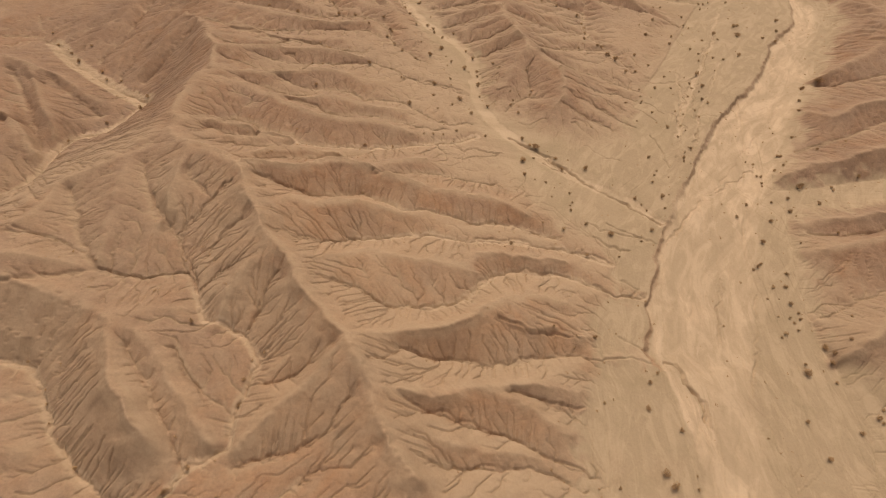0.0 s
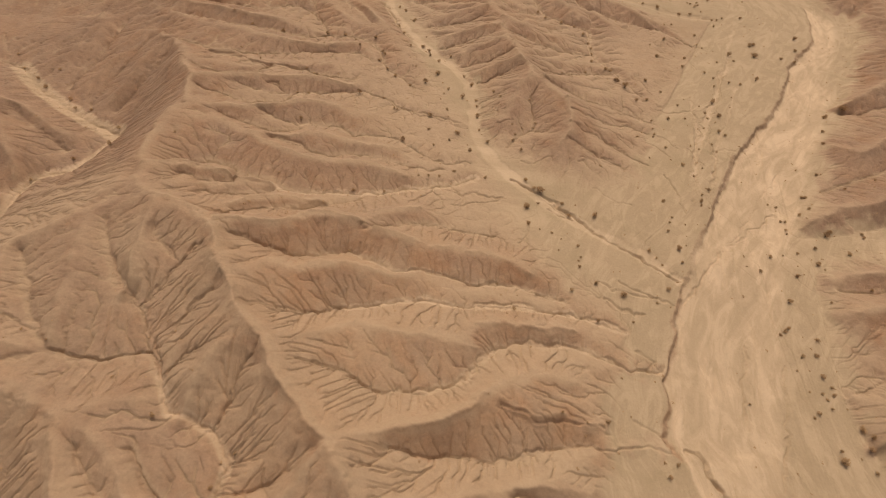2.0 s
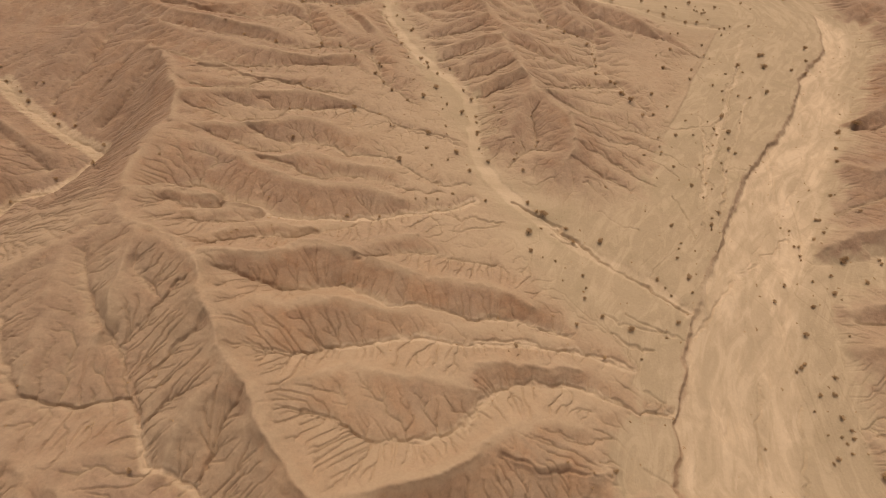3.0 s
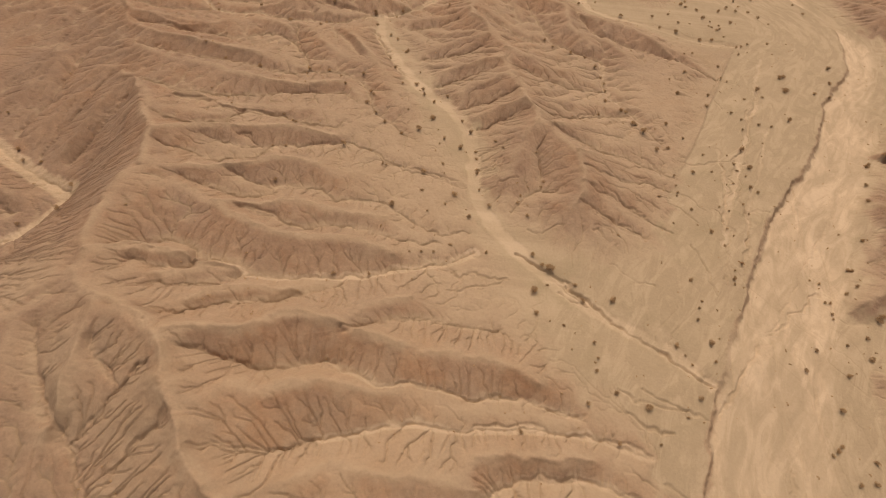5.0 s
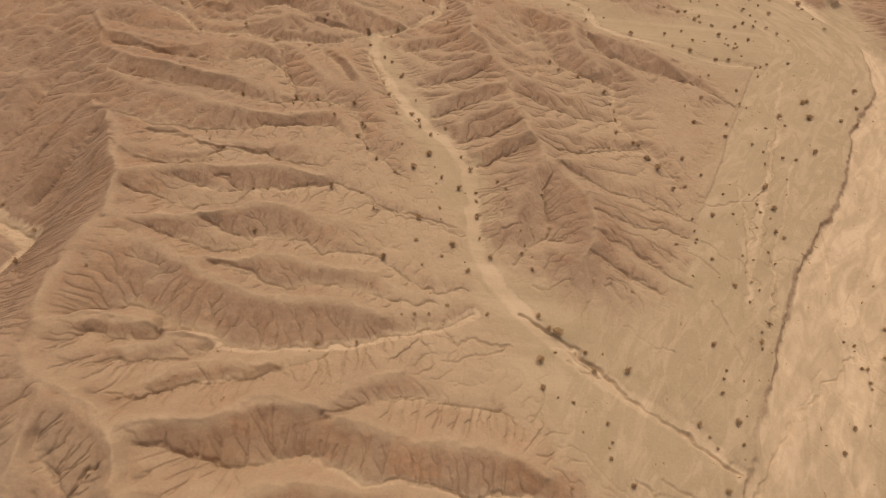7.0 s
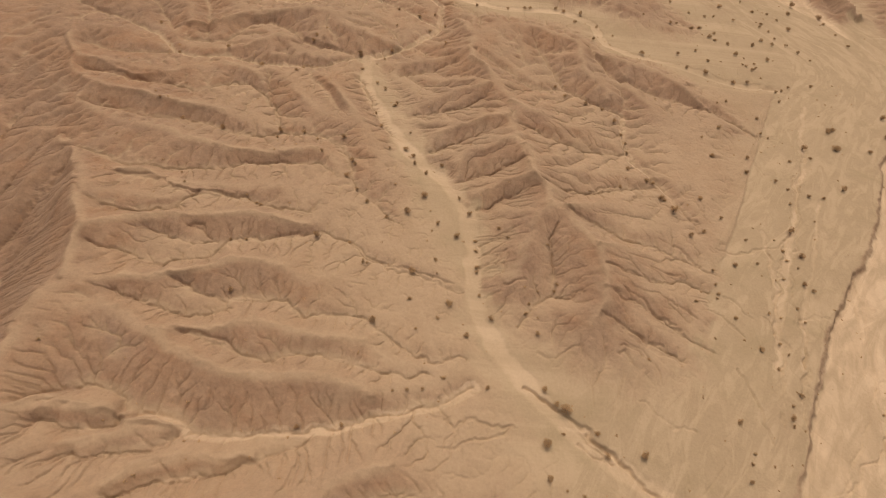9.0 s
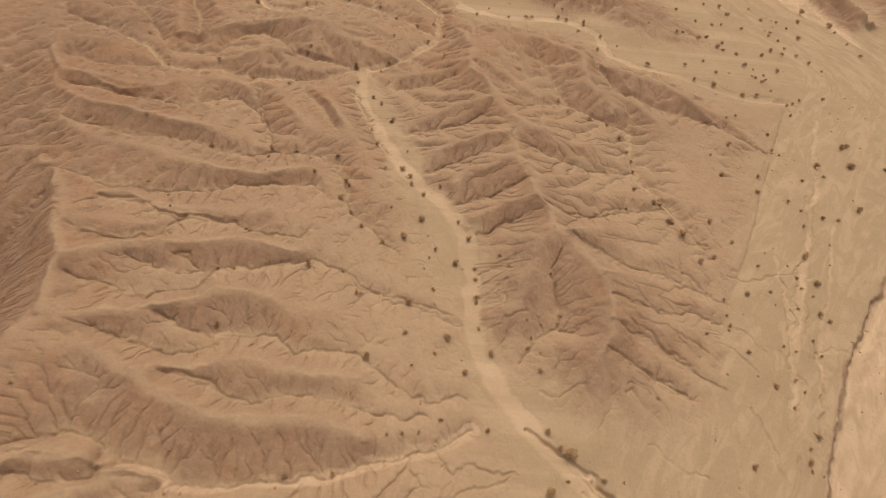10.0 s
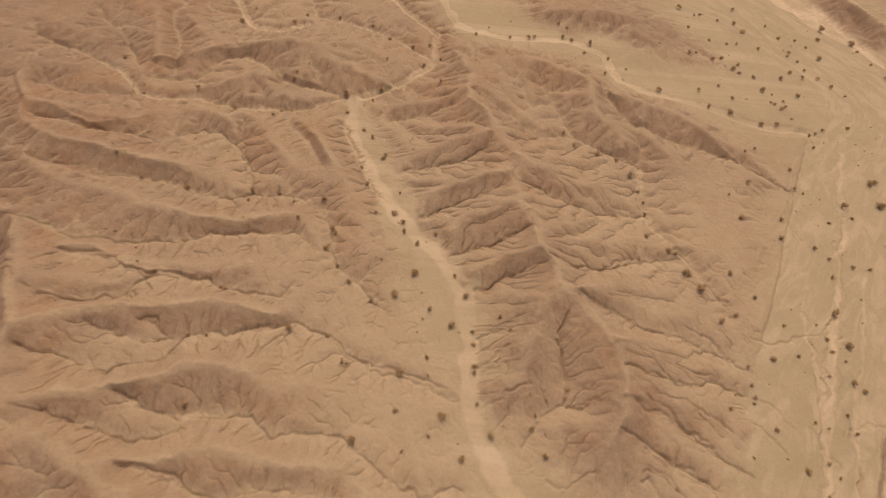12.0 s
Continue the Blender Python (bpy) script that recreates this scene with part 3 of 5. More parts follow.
flat("plain_low", (47, 187, 2.1), (59, 178, 1.8), (69, 169, 1.4), (81, 164, 1.0))
flat("far_plain_a", (153, 340, 4.3), (164, 370, 4.3), (174, 406, 4.3), (187, 450, 3.8), (195, 491, 3.3), (190, 528, 3.0), (187, 557, 3.0))
flat("far_plain_b", (183, 344, 4.3), (203, 387, 4.4), (216, 431, 4.0), (222, 473, 3.6), (217, 514, 3.1), (215, 548, 3.0))
flat("far_plain_c", (141, 418, 4.2), (148, 443, 3.9), (152, 471, 3.6), (146, 499, 3.2), (136, 531, 3.0))
flat("far_plain_d", (220, 348, 4.3), (244, 393, 4.4), (263, 439, 3.9), (262, 475, 3.5), (257, 522, 3.0), (247, 563, 3.0))
flat("east_wash_north", (236, 223, 2.8), (205, 217, 1.6), (181, 209, 1.1), (165, 205, 0.8))
flat("east_wash_south", (228, 208, 2.8), (198, 202, 1.6), (174, 196, 0.8))
ribbon(3.6, 0.62, (-47.4, 402.3), (-45.4, 378.9), (-31.8, 353.1), (-16.7, 329.4), (1.2, 312.5), (10.1, 298.0), (13.3, 279.0), (13.4, 261.9), (16.7, 246.2), (24.2, 233.8), (34.8, 221.4), (45.2, 211.1), (59.0, 200.2), (74.2, 191.0), (87.9, 184.1), (100.9, 172.7))
ribbon(2.6, 0.7, (-13.2, 504.6), (-0.8, 474.6), (11.5, 468.4), (27.3, 465.3), (62.4, 469.5), (80.4, 459.1), (84.4, 437.2), (100.3, 428.5), (128.4, 422.3), (154.2, 410.7), (176.3, 408.4))
ribbon(5.5, 0.8, (-249, 297), (-229, 280), (-205, 265), (-171, 249))
ribbon(3.2, 0.8, (-171, 249), (-175, 235), (-182, 223), (-196, 215), (-200, 204), (-200, 188), (-205, 173), (-218, 167))
ribbon(1.4, 0.5, (-83, 108), (-76, 96), (-68, 95), (-59, 90), (-53, 83), (-54, 78), (-56, 69), (-55, 60), (-55, 55), (-65, 49), (-69, 42), (-71, 38))
ribbon(2.0, 0.6, (-34, 201), (-26, 203), (-9, 210), (5, 214), (15, 220))
ribbon(1.2, 0.5, (-84, 201), (-74, 200), (-68, 196), (-57, 196), (-50, 199), (-34, 201))
ribbon(1.3, 0.5, (-52, 404), (-71, 393), (-82, 391), (-103, 390), (-123, 395), (-139, 392), (-150, 396), (-164, 411), (-178, 418))
ribbon(3.2, 0.8, (-45, 406), (-29, 417), (-11, 440))
ribbon(1.8, 0.6, (-11, 440), (-13, 468), (-32, 490), (-44, 509))
ribbon(1.0, 0.5, (-11, 440), (-28, 456), (-40, 465), (-70, 478), (-83, 481), (-89, 498))
ribbon(2.0, 0.8, (-134, 493), (-119, 469), (-113, 463), (-98, 463), (-87, 470))
ribbon(1.3, 0.4, (74, 378), (86, 372), (83, 354), (84, 338), (92, 327), (101, 312))
ribbon(1.2, 0.4, (-33, 165), (-27, 162), (-15, 158), (-5, 160), (17, 158), (33, 160), (51, 156))
ribbon(1.4, 0.5, (-29, 139), (-7, 147), (14, 147), (32, 149), (55, 150), (74, 145))
ribbon(1.2, 0.4, (1, 111), (14, 117), (23, 130), (32, 135), (54, 136), (74, 130), (88, 131))
ribbon(1.3, 0.6, (-143, 78), (-129, 77), (-121, 70), (-116, 62), (-109, 54), (-98, 46), (-83, 39))
ribbon(1.1, 0.6, (187.8, 396.5), (177.0, 372.5), (167.4, 341.8), (160.9, 332.2), (144.1, 294.4), (132.5, 266.3), (121.3, 237.8))
ribbon(0.7, 0.5, (168.6, 324.7), (154.3, 293.3), (140.3, 263.3), (131.0, 238.6))
ribbon(0.8, 0.5, (134.9, 300.3), (132.8, 282.3), (131.4, 270.0), (127.2, 254.8))
cutbank(1.9, 0.6, (33.5, 221.9), (41.4, 217.1), (49.3, 211.6), (60.8, 199.9), (68.1, 193.1), (77.5, 188.6), (86.4, 183.0), (94.2, 174.6), (100.7, 171.4))
cutbank(0.7, 0.3, (49.0, 208.6), (54.9, 203.3), (58.2, 199.6))
cutbank(0.8, 0.3, (65.4, 166.2), (73.1, 162.1), (83.0, 160.9), (89.3, 160.5), (95.3, 158.6))
cutbank(0.8, 0.3, (76.5, 166.2), (83.4, 163.0), (89.3, 160.5))
cutbank(0.8, 0.3, (15.8, 148.3), (31.2, 151.1), (45.1, 150.2), (61.6, 149.1))
cutbank(0.8, 0.3, (40.2, 157.7), (50.8, 155.8), (53.2, 159.2))
cutbank(1.0, 0.3, (63.5, 134.9), (75.7, 130.5), (86.2, 129.1))
cutbank(0.8, 0.3, (77.7, 137.5), (83.8, 134.2), (81.6, 128.6))
cutbank(1.0, 0.4, (93.3, 103.1), (98.4, 92.7), (101.6, 87.4), (103.1, 80.1))
cutbank(0.7, 0.3, (72.2, 111.8), (82.2, 106.4), (87.6, 103.6))
cutbank(0.8, 0.3, (110.4, 210.0), (106.8, 236.5))
cutbank(0.8, 0.3, (134.6, 139.2), (128.0, 115.2), (119.2, 93.9))
cutbank(0.5, 0.3, (100.2, 161.0), (118.4, 183.9), (137.8, 206.2), (163.0, 241.7), (196.6, 284.7))
cutbank(0.4, 0.3, (93.4, 121.0), (89.2, 103.7))
cutbank(0.6, 0.3, (135.2, 289.1), (127.2, 251.1), (115.2, 216.5))
cutbank(0.6, 0.3, (177.0, 367.9), (158.7, 325.5), (145.9, 290.7))
cutbank(0.5, 0.3, (140.3, 279.0), (133.3, 243.0), (123.2, 217.4))
cutbank(0.6, 0.3, (104.6, 319.5), (109.8, 309.7), (111.9, 301.3))
cutbank(0.6, 0.3, (112.6, 288.8), (131.0, 289.0), (139.2, 291.6), (144.1, 296.7))
cutbank(0.6, 0.3, (161.1, 338.0), (152.2, 312.2), (142.4, 292.0), (132.4, 270.1), (125.5, 251.2))
cutbank(0.6, 0.3, (139.3, 263.2), (136.8, 252.2), (131.1, 240.2))
cutbank(0.6, 0.3, (109.0, 265.9), (116.7, 257.4))
cutbank(0.6, 0.3, (132.3, 366.0), (137.1, 356.6))
cutbank(0.6, 0.3, (142.9, 347.8), (147.4, 336.2))
cutbank(0.6, 0.3, (65.6, 245.8), (73.6, 241.6), (86.1, 236.4))
cutbank(0.6, 0.3, (65.9, 241.7), (73.0, 238.4), (75.7, 235.2))
cutbank(1.0, 0.35, (2.0, 209.9), (7.2, 209.5), (9.9, 207.7), (14.1, 210.5), (19.4, 209.8), (27.2, 208.8))
cutbank(0.9, 0.35, (17.7, 204.6), (21.1, 205.7), (24.6, 205.7), (28.1, 208.1))
cutbank(0.9, 0.35, (4.4, 200.4), (11.1, 201.1), (17.7, 203.4))
cutbank(0.9, 0.35, (48.7, 205.1), (51.9, 202.1), (58.5, 199.6))
cutbank(0.9, 0.35, (65.2, 246.4), (71.2, 245.4), (74.8, 241.9), (80.0, 242.6), (85.4, 238.8))
cutbank(0.8, 0.35, (64.6, 240.4), (72.2, 237.5), (73.1, 235.2))
cutbank(0.8, 0.35, (64.3, 237.4), (68.7, 233.2))
cutbank(0.9, 0.35, (68.0, 260.7), (74.8, 258.4), (78.8, 254.1), (86.6, 250.8))
cutbank(0.8, 0.35, (85.7, 260.1), (91.7, 256.7), (96.5, 254.1))
cutbank(0.9, 0.35, (90.0, 290.0), (96.1, 285.5), (102.0, 281.0), (107.3, 276.1))
cutbank(0.8, 0.35, (81.9, 274.2), (88.4, 271.9), (94.1, 272.2))
cutbank(0.8, 0.35, (102.9, 258.5), (108.2, 254.6), (113.0, 249.6))
cutbank(0.8, 0.35, (77.6, 212.4), (81.9, 214.9), (86.3, 212.2))
cutbank(0.6, 0.35, (71.8, 221.5), (76.3, 215.8), (79.5, 213.5))
cutbank(0.9, 0.35, (27.2, 272.9), (24.3, 267.3), (16.4, 260.5))
cutbank(0.9, 0.35, (27.1, 276.0), (22.1, 270.5), (16.2, 264.7))
cutbank(0.9, 0.35, (22.4, 273.2), (16.1, 268.6))
cutbank(0.9, 0.35, (28.1, 285.4), (21.9, 282.1), (15.0, 278.5))
cutbank(0.8, 0.35, (27.0, 279.6), (15.5, 273.7))
cutbank(0.8, 0.35, (33.7, 264.6), (22.5, 258.2), (17.5, 254.0))
cutbank(0.9, 0.35, (-36.9, 275.5), (-28.4, 269.1), (-17.3, 265.5), (-6.6, 262.5), (6.0, 260.4))
cutbank(0.8, 0.35, (138.3, 260.3), (136.4, 253.3), (132.8, 244.3), (129.4, 235.7), (126.1, 227.7))
cutbank(0.6, 0.35, (137.8, 258.8), (147.2, 261.3))
cutbank(0.6, 0.35, (123.9, 258.6), (126.1, 255.4), (125.3, 249.8))
cutbank(0.6, 0.35, (122.8, 239.1), (121.5, 231.0), (116.3, 217.7))
cutbank(0.8, 0.35, (37.8, 234.5), (42.4, 233.2), (45.3, 235.9), (52.8, 238.2))
cutbank(0.8, 0.35, (82.2, 312.4), (91.3, 314.2), (98.6, 307.9), (106.9, 301.6))
cutbank(0.8, 0.35, (72.7, 324.6), (75.9, 318.4), (59.9, 311.8))
cutbank(2.0, 0.35, (91.4, 103.9), (95.9, 96.0), (99.8, 90.1), (100.8, 83.7))
cutbank(0.8, 0.35, (158.6, 218.3), (136.6, 202.0), (122.0, 188.1), (109.1, 171.9), (100.6, 161.0))
cutbank(0.9, 0.35, (54.9, 150.8), (66.9, 149.2), (72.8, 147.2))
cutbank(0.9, 0.35, (68.8, 158.9), (77.1, 155.2), (83.4, 153.6))
cutbank(0.8, 0.35, (120.9, 146.6), (117.1, 129.2), (114.6, 113.6))
WADI_WEST_BANK = ((93.4, 52.8), (93.9, 64.5), (92.1, 77.0), (91.0, 86.7), (87.7, 99.1), (85.9, 103.4), (84.5, 107.8), (86.6, 117.7), (87.4, 128.0), (89.7, 139.0), (94.1, 154.1), (99.8, 167.3), (106.8, 179.3), (114.0, 194.4), (123.5, 211.4), (136.6, 234.6), (147.8, 256.4), (159.3, 271.5), (173.6, 290.4), (185.8, 307.8), (198.8, 330.1), (210.2, 353.4), (225.4, 374.4), (243.7, 397.7), (253.0, 421.8), (255.2, 448.0), (247.2, 471.3), (218.1, 515.2), (207.6, 531.8), (196.1, 548.5), (181.5, 564.0))
WADI_EAST_BANK = ((215.0, 571.8), (222.4, 547.7), (232.5, 524.9), (241.1, 502.0), (247.0, 482.8), (270.2, 425.4), (257.2, 388.8), (232.9, 347.6), (228.5, 322.5), (203.6, 287.2), (188.4, 256.2), (169.3, 219.9), (154.5, 196.9), (143.4, 170.1), (135.0, 144.8), (127.9, 117.6), (120.5, 98.3), (118.8, 81.7), (119.3, 66.9), (119.3, 55.1))

TERRACE_BRINK = ((105, 271), (114, 285), (124, 303), (137, 331), (147, 351), (160, 378), (174, 406))
X0, X1, Y0, Y1 = -284.0, 306.0, 24.0, 556.0
STEP = 0.36


def lattice(x, y, scale, seed):
    """Smooth random heights between -1 and 1, one knot every scale metres."""
    g = np.random.RandomState(seed).rand(256, 256) * 2 - 1
    u, v = x / scale + 731.3, y / scale + 517.7
    i, j = np.floor(u).astype(np.int64), np.floor(v).astype(np.int64)
    f, k = u - i, v - j
    f, k = f * f * f * (f * (f * 6 - 15) + 10), k * k * k * (k * (k * 6 - 15) + 10)
    i0, i1, j0, j1 = i & 255, (i + 1) & 255, j & 255, (j + 1) & 255
    return (g[i0, j0] * (1 - f) + g[i1, j0] * f) * (1 - k) + (g[i0, j1] * (1 - f) + g[i1, j1] * f) * k


def fractal(x, y, scale, octaves, seed, gain=0.5):
    h, amp = 0, 1.0
    for o in range(octaves):
        h = h + amp * lattice(x + 13.7 * o, y - 7.1 * o, scale, seed + o)
        scale, amp = scale / 2.03, amp * gain
    return h


def smooth(a, b, v):
    t = np.clip((v - a) / (b - a), 0, 1)
    return t * t * (3 - 2 * t)


def along(path, gap):
    """Points every gap metres of a polyline."""
    p = np.array(path, float)
    rows = []
    for a, b in zip(p[:-1], p[1:]):
        n = max(1, int(np.hypot(*(b - a)[:2]) / gap))
        rows += [a + (b - a) * k / n for k in range(n)]
    return np.array(rows + [p[-1]])


def relaxed(value):
    """A surface through all the lines, as taut as a skin between them, on a 1 m grid. value: what a line's points stand at."""
    cell, margin = 1.0, 60.0
    gx, gy = np.arange(X0 - margin, X1 + margin, cell), np.arange(Y0 - margin, Y1 + margin, cell)
    pts = np.concatenate([value(kind, along(path, 1.0)) for kind, path in LINES])
    h = None
    for k in (64, 32, 16, 8, 4, 2, 1):
        nx, ny = len(gx) // k + 1, len(gy) // k + 1
        i = np.clip(((pts[:, 0] - gx[0]) / (cell * k)).round().astype(int), 0, nx - 1)
        j = np.clip(((pts[:, 1] - gy[0]) / (cell * k)).round().astype(int), 0, ny - 1)
        inside = (pts[:, 0] > gx[0]) & (pts[:, 0] < gx[-1]) & (pts[:, 1] > gy[0]) & (pts[:, 1] < gy[-1])
        tot, cnt = np.zeros((nx, ny)), np.zeros((nx, ny))
        np.add.at(tot, (i[inside], j[inside]), pts[inside, 2])
        np.add.at(cnt, (i[inside], j[inside]), 1)
        known = cnt > 0
        val = tot / np.maximum(cnt, 1)
        if h is None:
            h = np.full((nx, ny), val[known].mean())
        else:
            a = np.clip(np.arange(nx) / 2, 0, h.shape[0] - 1.001)
            b = np.clip(np.arange(ny) / 2, 0, h.shape[1] - 1.001)
            ai, bi = a.astype(int), b.astype(int)
            fa, fb = (a - ai)[:, None], (b - bi)[None, :]
            h = (h[ai][:, bi] * (1 - fa) + h[ai + 1][:, bi] * fa) * (1 - fb) + (h[ai][:, bi + 1] * (1 - fa) + h[ai + 1][:, bi + 1] * fa) * fb
        for _ in range(160 if k > 1 else 60):
            p = np.pad(h, 1, mode="edge")
            h = (p[:-2, 1:-1] + p[2:, 1:-1] + p[1:-1, :-2] + p[1:-1, 2:]) / 4
            h[known] = val[known]
    return gx[0], gy[0], cell, h


def sample(grid, x, y):
    ox, oy, cell, h = grid
    u, v = np.clip((x - ox) / cell, 0, h.shape[0] - 1.001), np.clip((y - oy) / cell, 0, h.shape[1] - 1.001)
    i, j = u.astype(int), v.astype(int)
    f, k = u - i, v - j
    return (h[i, j] * (1 - f) + h[i + 1, j] * f) * (1 - k) + (h[i, j + 1] * (1 - f) + h[i + 1, j + 1] * f) * k


def blur(h, n):
    for _ in range(n):
        p = np.pad(h, 1, mode="edge")
        h = (p[:-2, 1:-1] + p[2:, 1:-1] + p[1:-1, :-2] + p[1:-1, 2:] + 4 * h) / 8
    return h


def away(x, y, path, reach=1e9):
    """Distance to a polyline in plan, and on which side of it (left of its way is above 0), within its reach."""
    best, side = np.full(x.shape, 1e9), np.zeros(x.shape)
    step = STEP
    for (ax, ay), (bx, by) in zip([q[:2] for q in path[:-1]], [q[:2] for q in path[1:]]):
        i0, i1 = [int(np.clip((v - X0) / step, 0, x.shape[0])) for v in (min(ax, bx) - reach, max(ax, bx) + reach + step)]
        j0, j1 = [int(np.clip((v - Y0) / step, 0, x.shape[1])) for v in (min(ay, by) - reach, max(ay, by) + reach + step)]
        if i1 <= i0 or j1 <= j0:
            continue
        box = (slice(i0, i1), slice(j0, j1))
        dx, dy = bx - ax, by - ay
        t = np.clip(((x[box] - ax) * dx + (y[box] - ay) * dy) / (dx * dx + dy * dy + 1e-9), 0, 1)
        d = np.hypot(x[box] - ax - t * dx, y[box] - ay - t * dy)
        nearer = d < best[box]
        best[box] = np.where(nearer, d, best[box])
        side[box] = np.where(nearer, dx * (y[box] - ay) - dy * (x[box] - ax), side[box])
    return best, side


def drainage(h, step):
    """Each cell's lowest neighbour, the fall to it, and the ground that drains through it."""
    nx, ny = h.shape
    p = np.pad(h, 1, mode="edge")
    own = np.arange(nx * ny).reshape(nx, ny)
    best, to = np.zeros((nx, ny)), own.copy()
    for di, dj in ((-1, 0), (1, 0), (0, -1), (0, 1), (-1, -1), (-1, 1), (1, -1), (1, 1)):
        fall = (h - p[1 + di:1 + di + nx, 1 + dj:1 + dj + ny]) / math.hypot(di, dj)
        ii, jj = np.clip(np.arange(nx) + di, 0, nx - 1), np.clip(np.arange(ny) + dj, 0, ny - 1)
        better = fall > best
        best, to = np.where(better, fall, best), np.where(better, own[ii][:, jj], to)
    order = np.argsort(-h, axis=None).tolist()
    down, water = to.ravel().tolist(), [1.0] * (nx * ny)
    for c in order:
        d = down[c]
        if d != c:
            water[d] += water[c]
    return best / step, to, np.array(water).reshape(nx, ny) * step * step


def eroded(h, step, soft, rounds, bite, start, most, creep):
    """Running water cuts rills and gullies where the ground is soft; the soil between creeps."""
    water = np.ones_like(h)
    for n in range(rounds):
        pit = np.pad(h, 1, mode="edge")
        low = np.minimum.reduce([pit[:-2, 1:-1], pit[2:, 1:-1], pit[1:-1, :-2], pit[1:-1, 2:], pit[:-2, :-2], pit[2:, 2:], pit[:-2, 2:], pit[2:, :-2]])
        h = np.maximum(h, low + 0.002)
        fall, to, water = drainage(h, step)
        cut = bite * soft * np.maximum(np.sqrt(np.minimum(water, 600.0)) - start, 0) * fall ** 0.75
        cut = np.minimum(cut, 0.6 * np.maximum(h - h.ravel()[to], 0))
        h = h - np.minimum(cut, most)
        h = h + creep * (blur(h, 1) - h)
    return h, water


def combed(seed, cell, x, y, fall, reach, stride):
    """Random grain of a cell's size, combed along the way that water runs, so that it lies in streaks."""
    grain = lambda u, v: lattice(u, v, cell, seed)
    total = grain(x, y)
    for way in (1, -1):
        u, v = x, y
        for n in range(int(reach / stride)):
            du, dv = sample(fall[0], u, v), sample(fall[1], u, v)
            size = np.hypot(du, dv) + 1e-4
            u, v = u + way * stride * du / size, v + way * stride * dv / size
            total = total + grain(u, v)
    return total / math.sqrt(1 + 2 * int(reach / stride))


def dissected(label):
    """What slow uplift and running water add to the hills: side valleys and their divides, above the skin."""
    step = 1.5
    x, y = np.meshgrid(np.arange(X0, X1 + step, step), np.arange(Y0, Y1 + step, step), indexing="ij")
    start = sample(skin, x, y)
    hill = smooth(0.25, 0.75, blur(sample(label, x, y), 2))
    stream = np.full(x.shape, False)
    for kind, path in LINES:
        if kind != "ridge":
            p = along(path, 0.7)
            i, j = ((p[:, 0] - X0) / step).round().astype(int), ((p[:, 1] - Y0) / step).round().astype(int)
            ok = (i >= 0) & (i < x.shape[0]) & (j >= 0) & (j < x.shape[1])
            stream[i[ok], j[ok]] = True
    h = start + hill * 0.8 * fractal(x, y, 11, 3, 131, 0.6)
    h[stream] = start[stream]
    for n in range(50):
        h = h + 0.10 * hill * ~stream
        pit = np.pad(h, 1, mode="edge")
        low = np.minimum.reduce([pit[:-2, 1:-1], pit[2:, 1:-1], pit[1:-1, :-2], pit[1:-1, 2:], pit[:-2, :-2], pit[2:, 2:], pit[:-2, 2:], pit[2:, :-2]])
        h = np.where(stream, h, np.maximum(h, low + 0.004))
        fall, to, water = drainage(h, step)
        cut = np.minimum(0.055 * np.sqrt(np.minimum(water, 900.0)) * fall, 0.6 * np.maximum(h - h.ravel()[to], 0))
        h = h - np.where(stream, 0, cut)
        h = h + 0.06 * (blur(h, 1) - h) * ~stream
    ax, ay = np.gradient(blur(start, 4), step)
    calm = 1 - 0.40 * smooth(0.14, 0.42, np.hypot(ax, ay))
    more = h - start
    more = more - 0.55 * blur(more, 90)
    return X0, Y0, step, (0.55 + 0.6 * smooth(270, 340, y)) * np.tanh(more / 1.9) * hill * calm


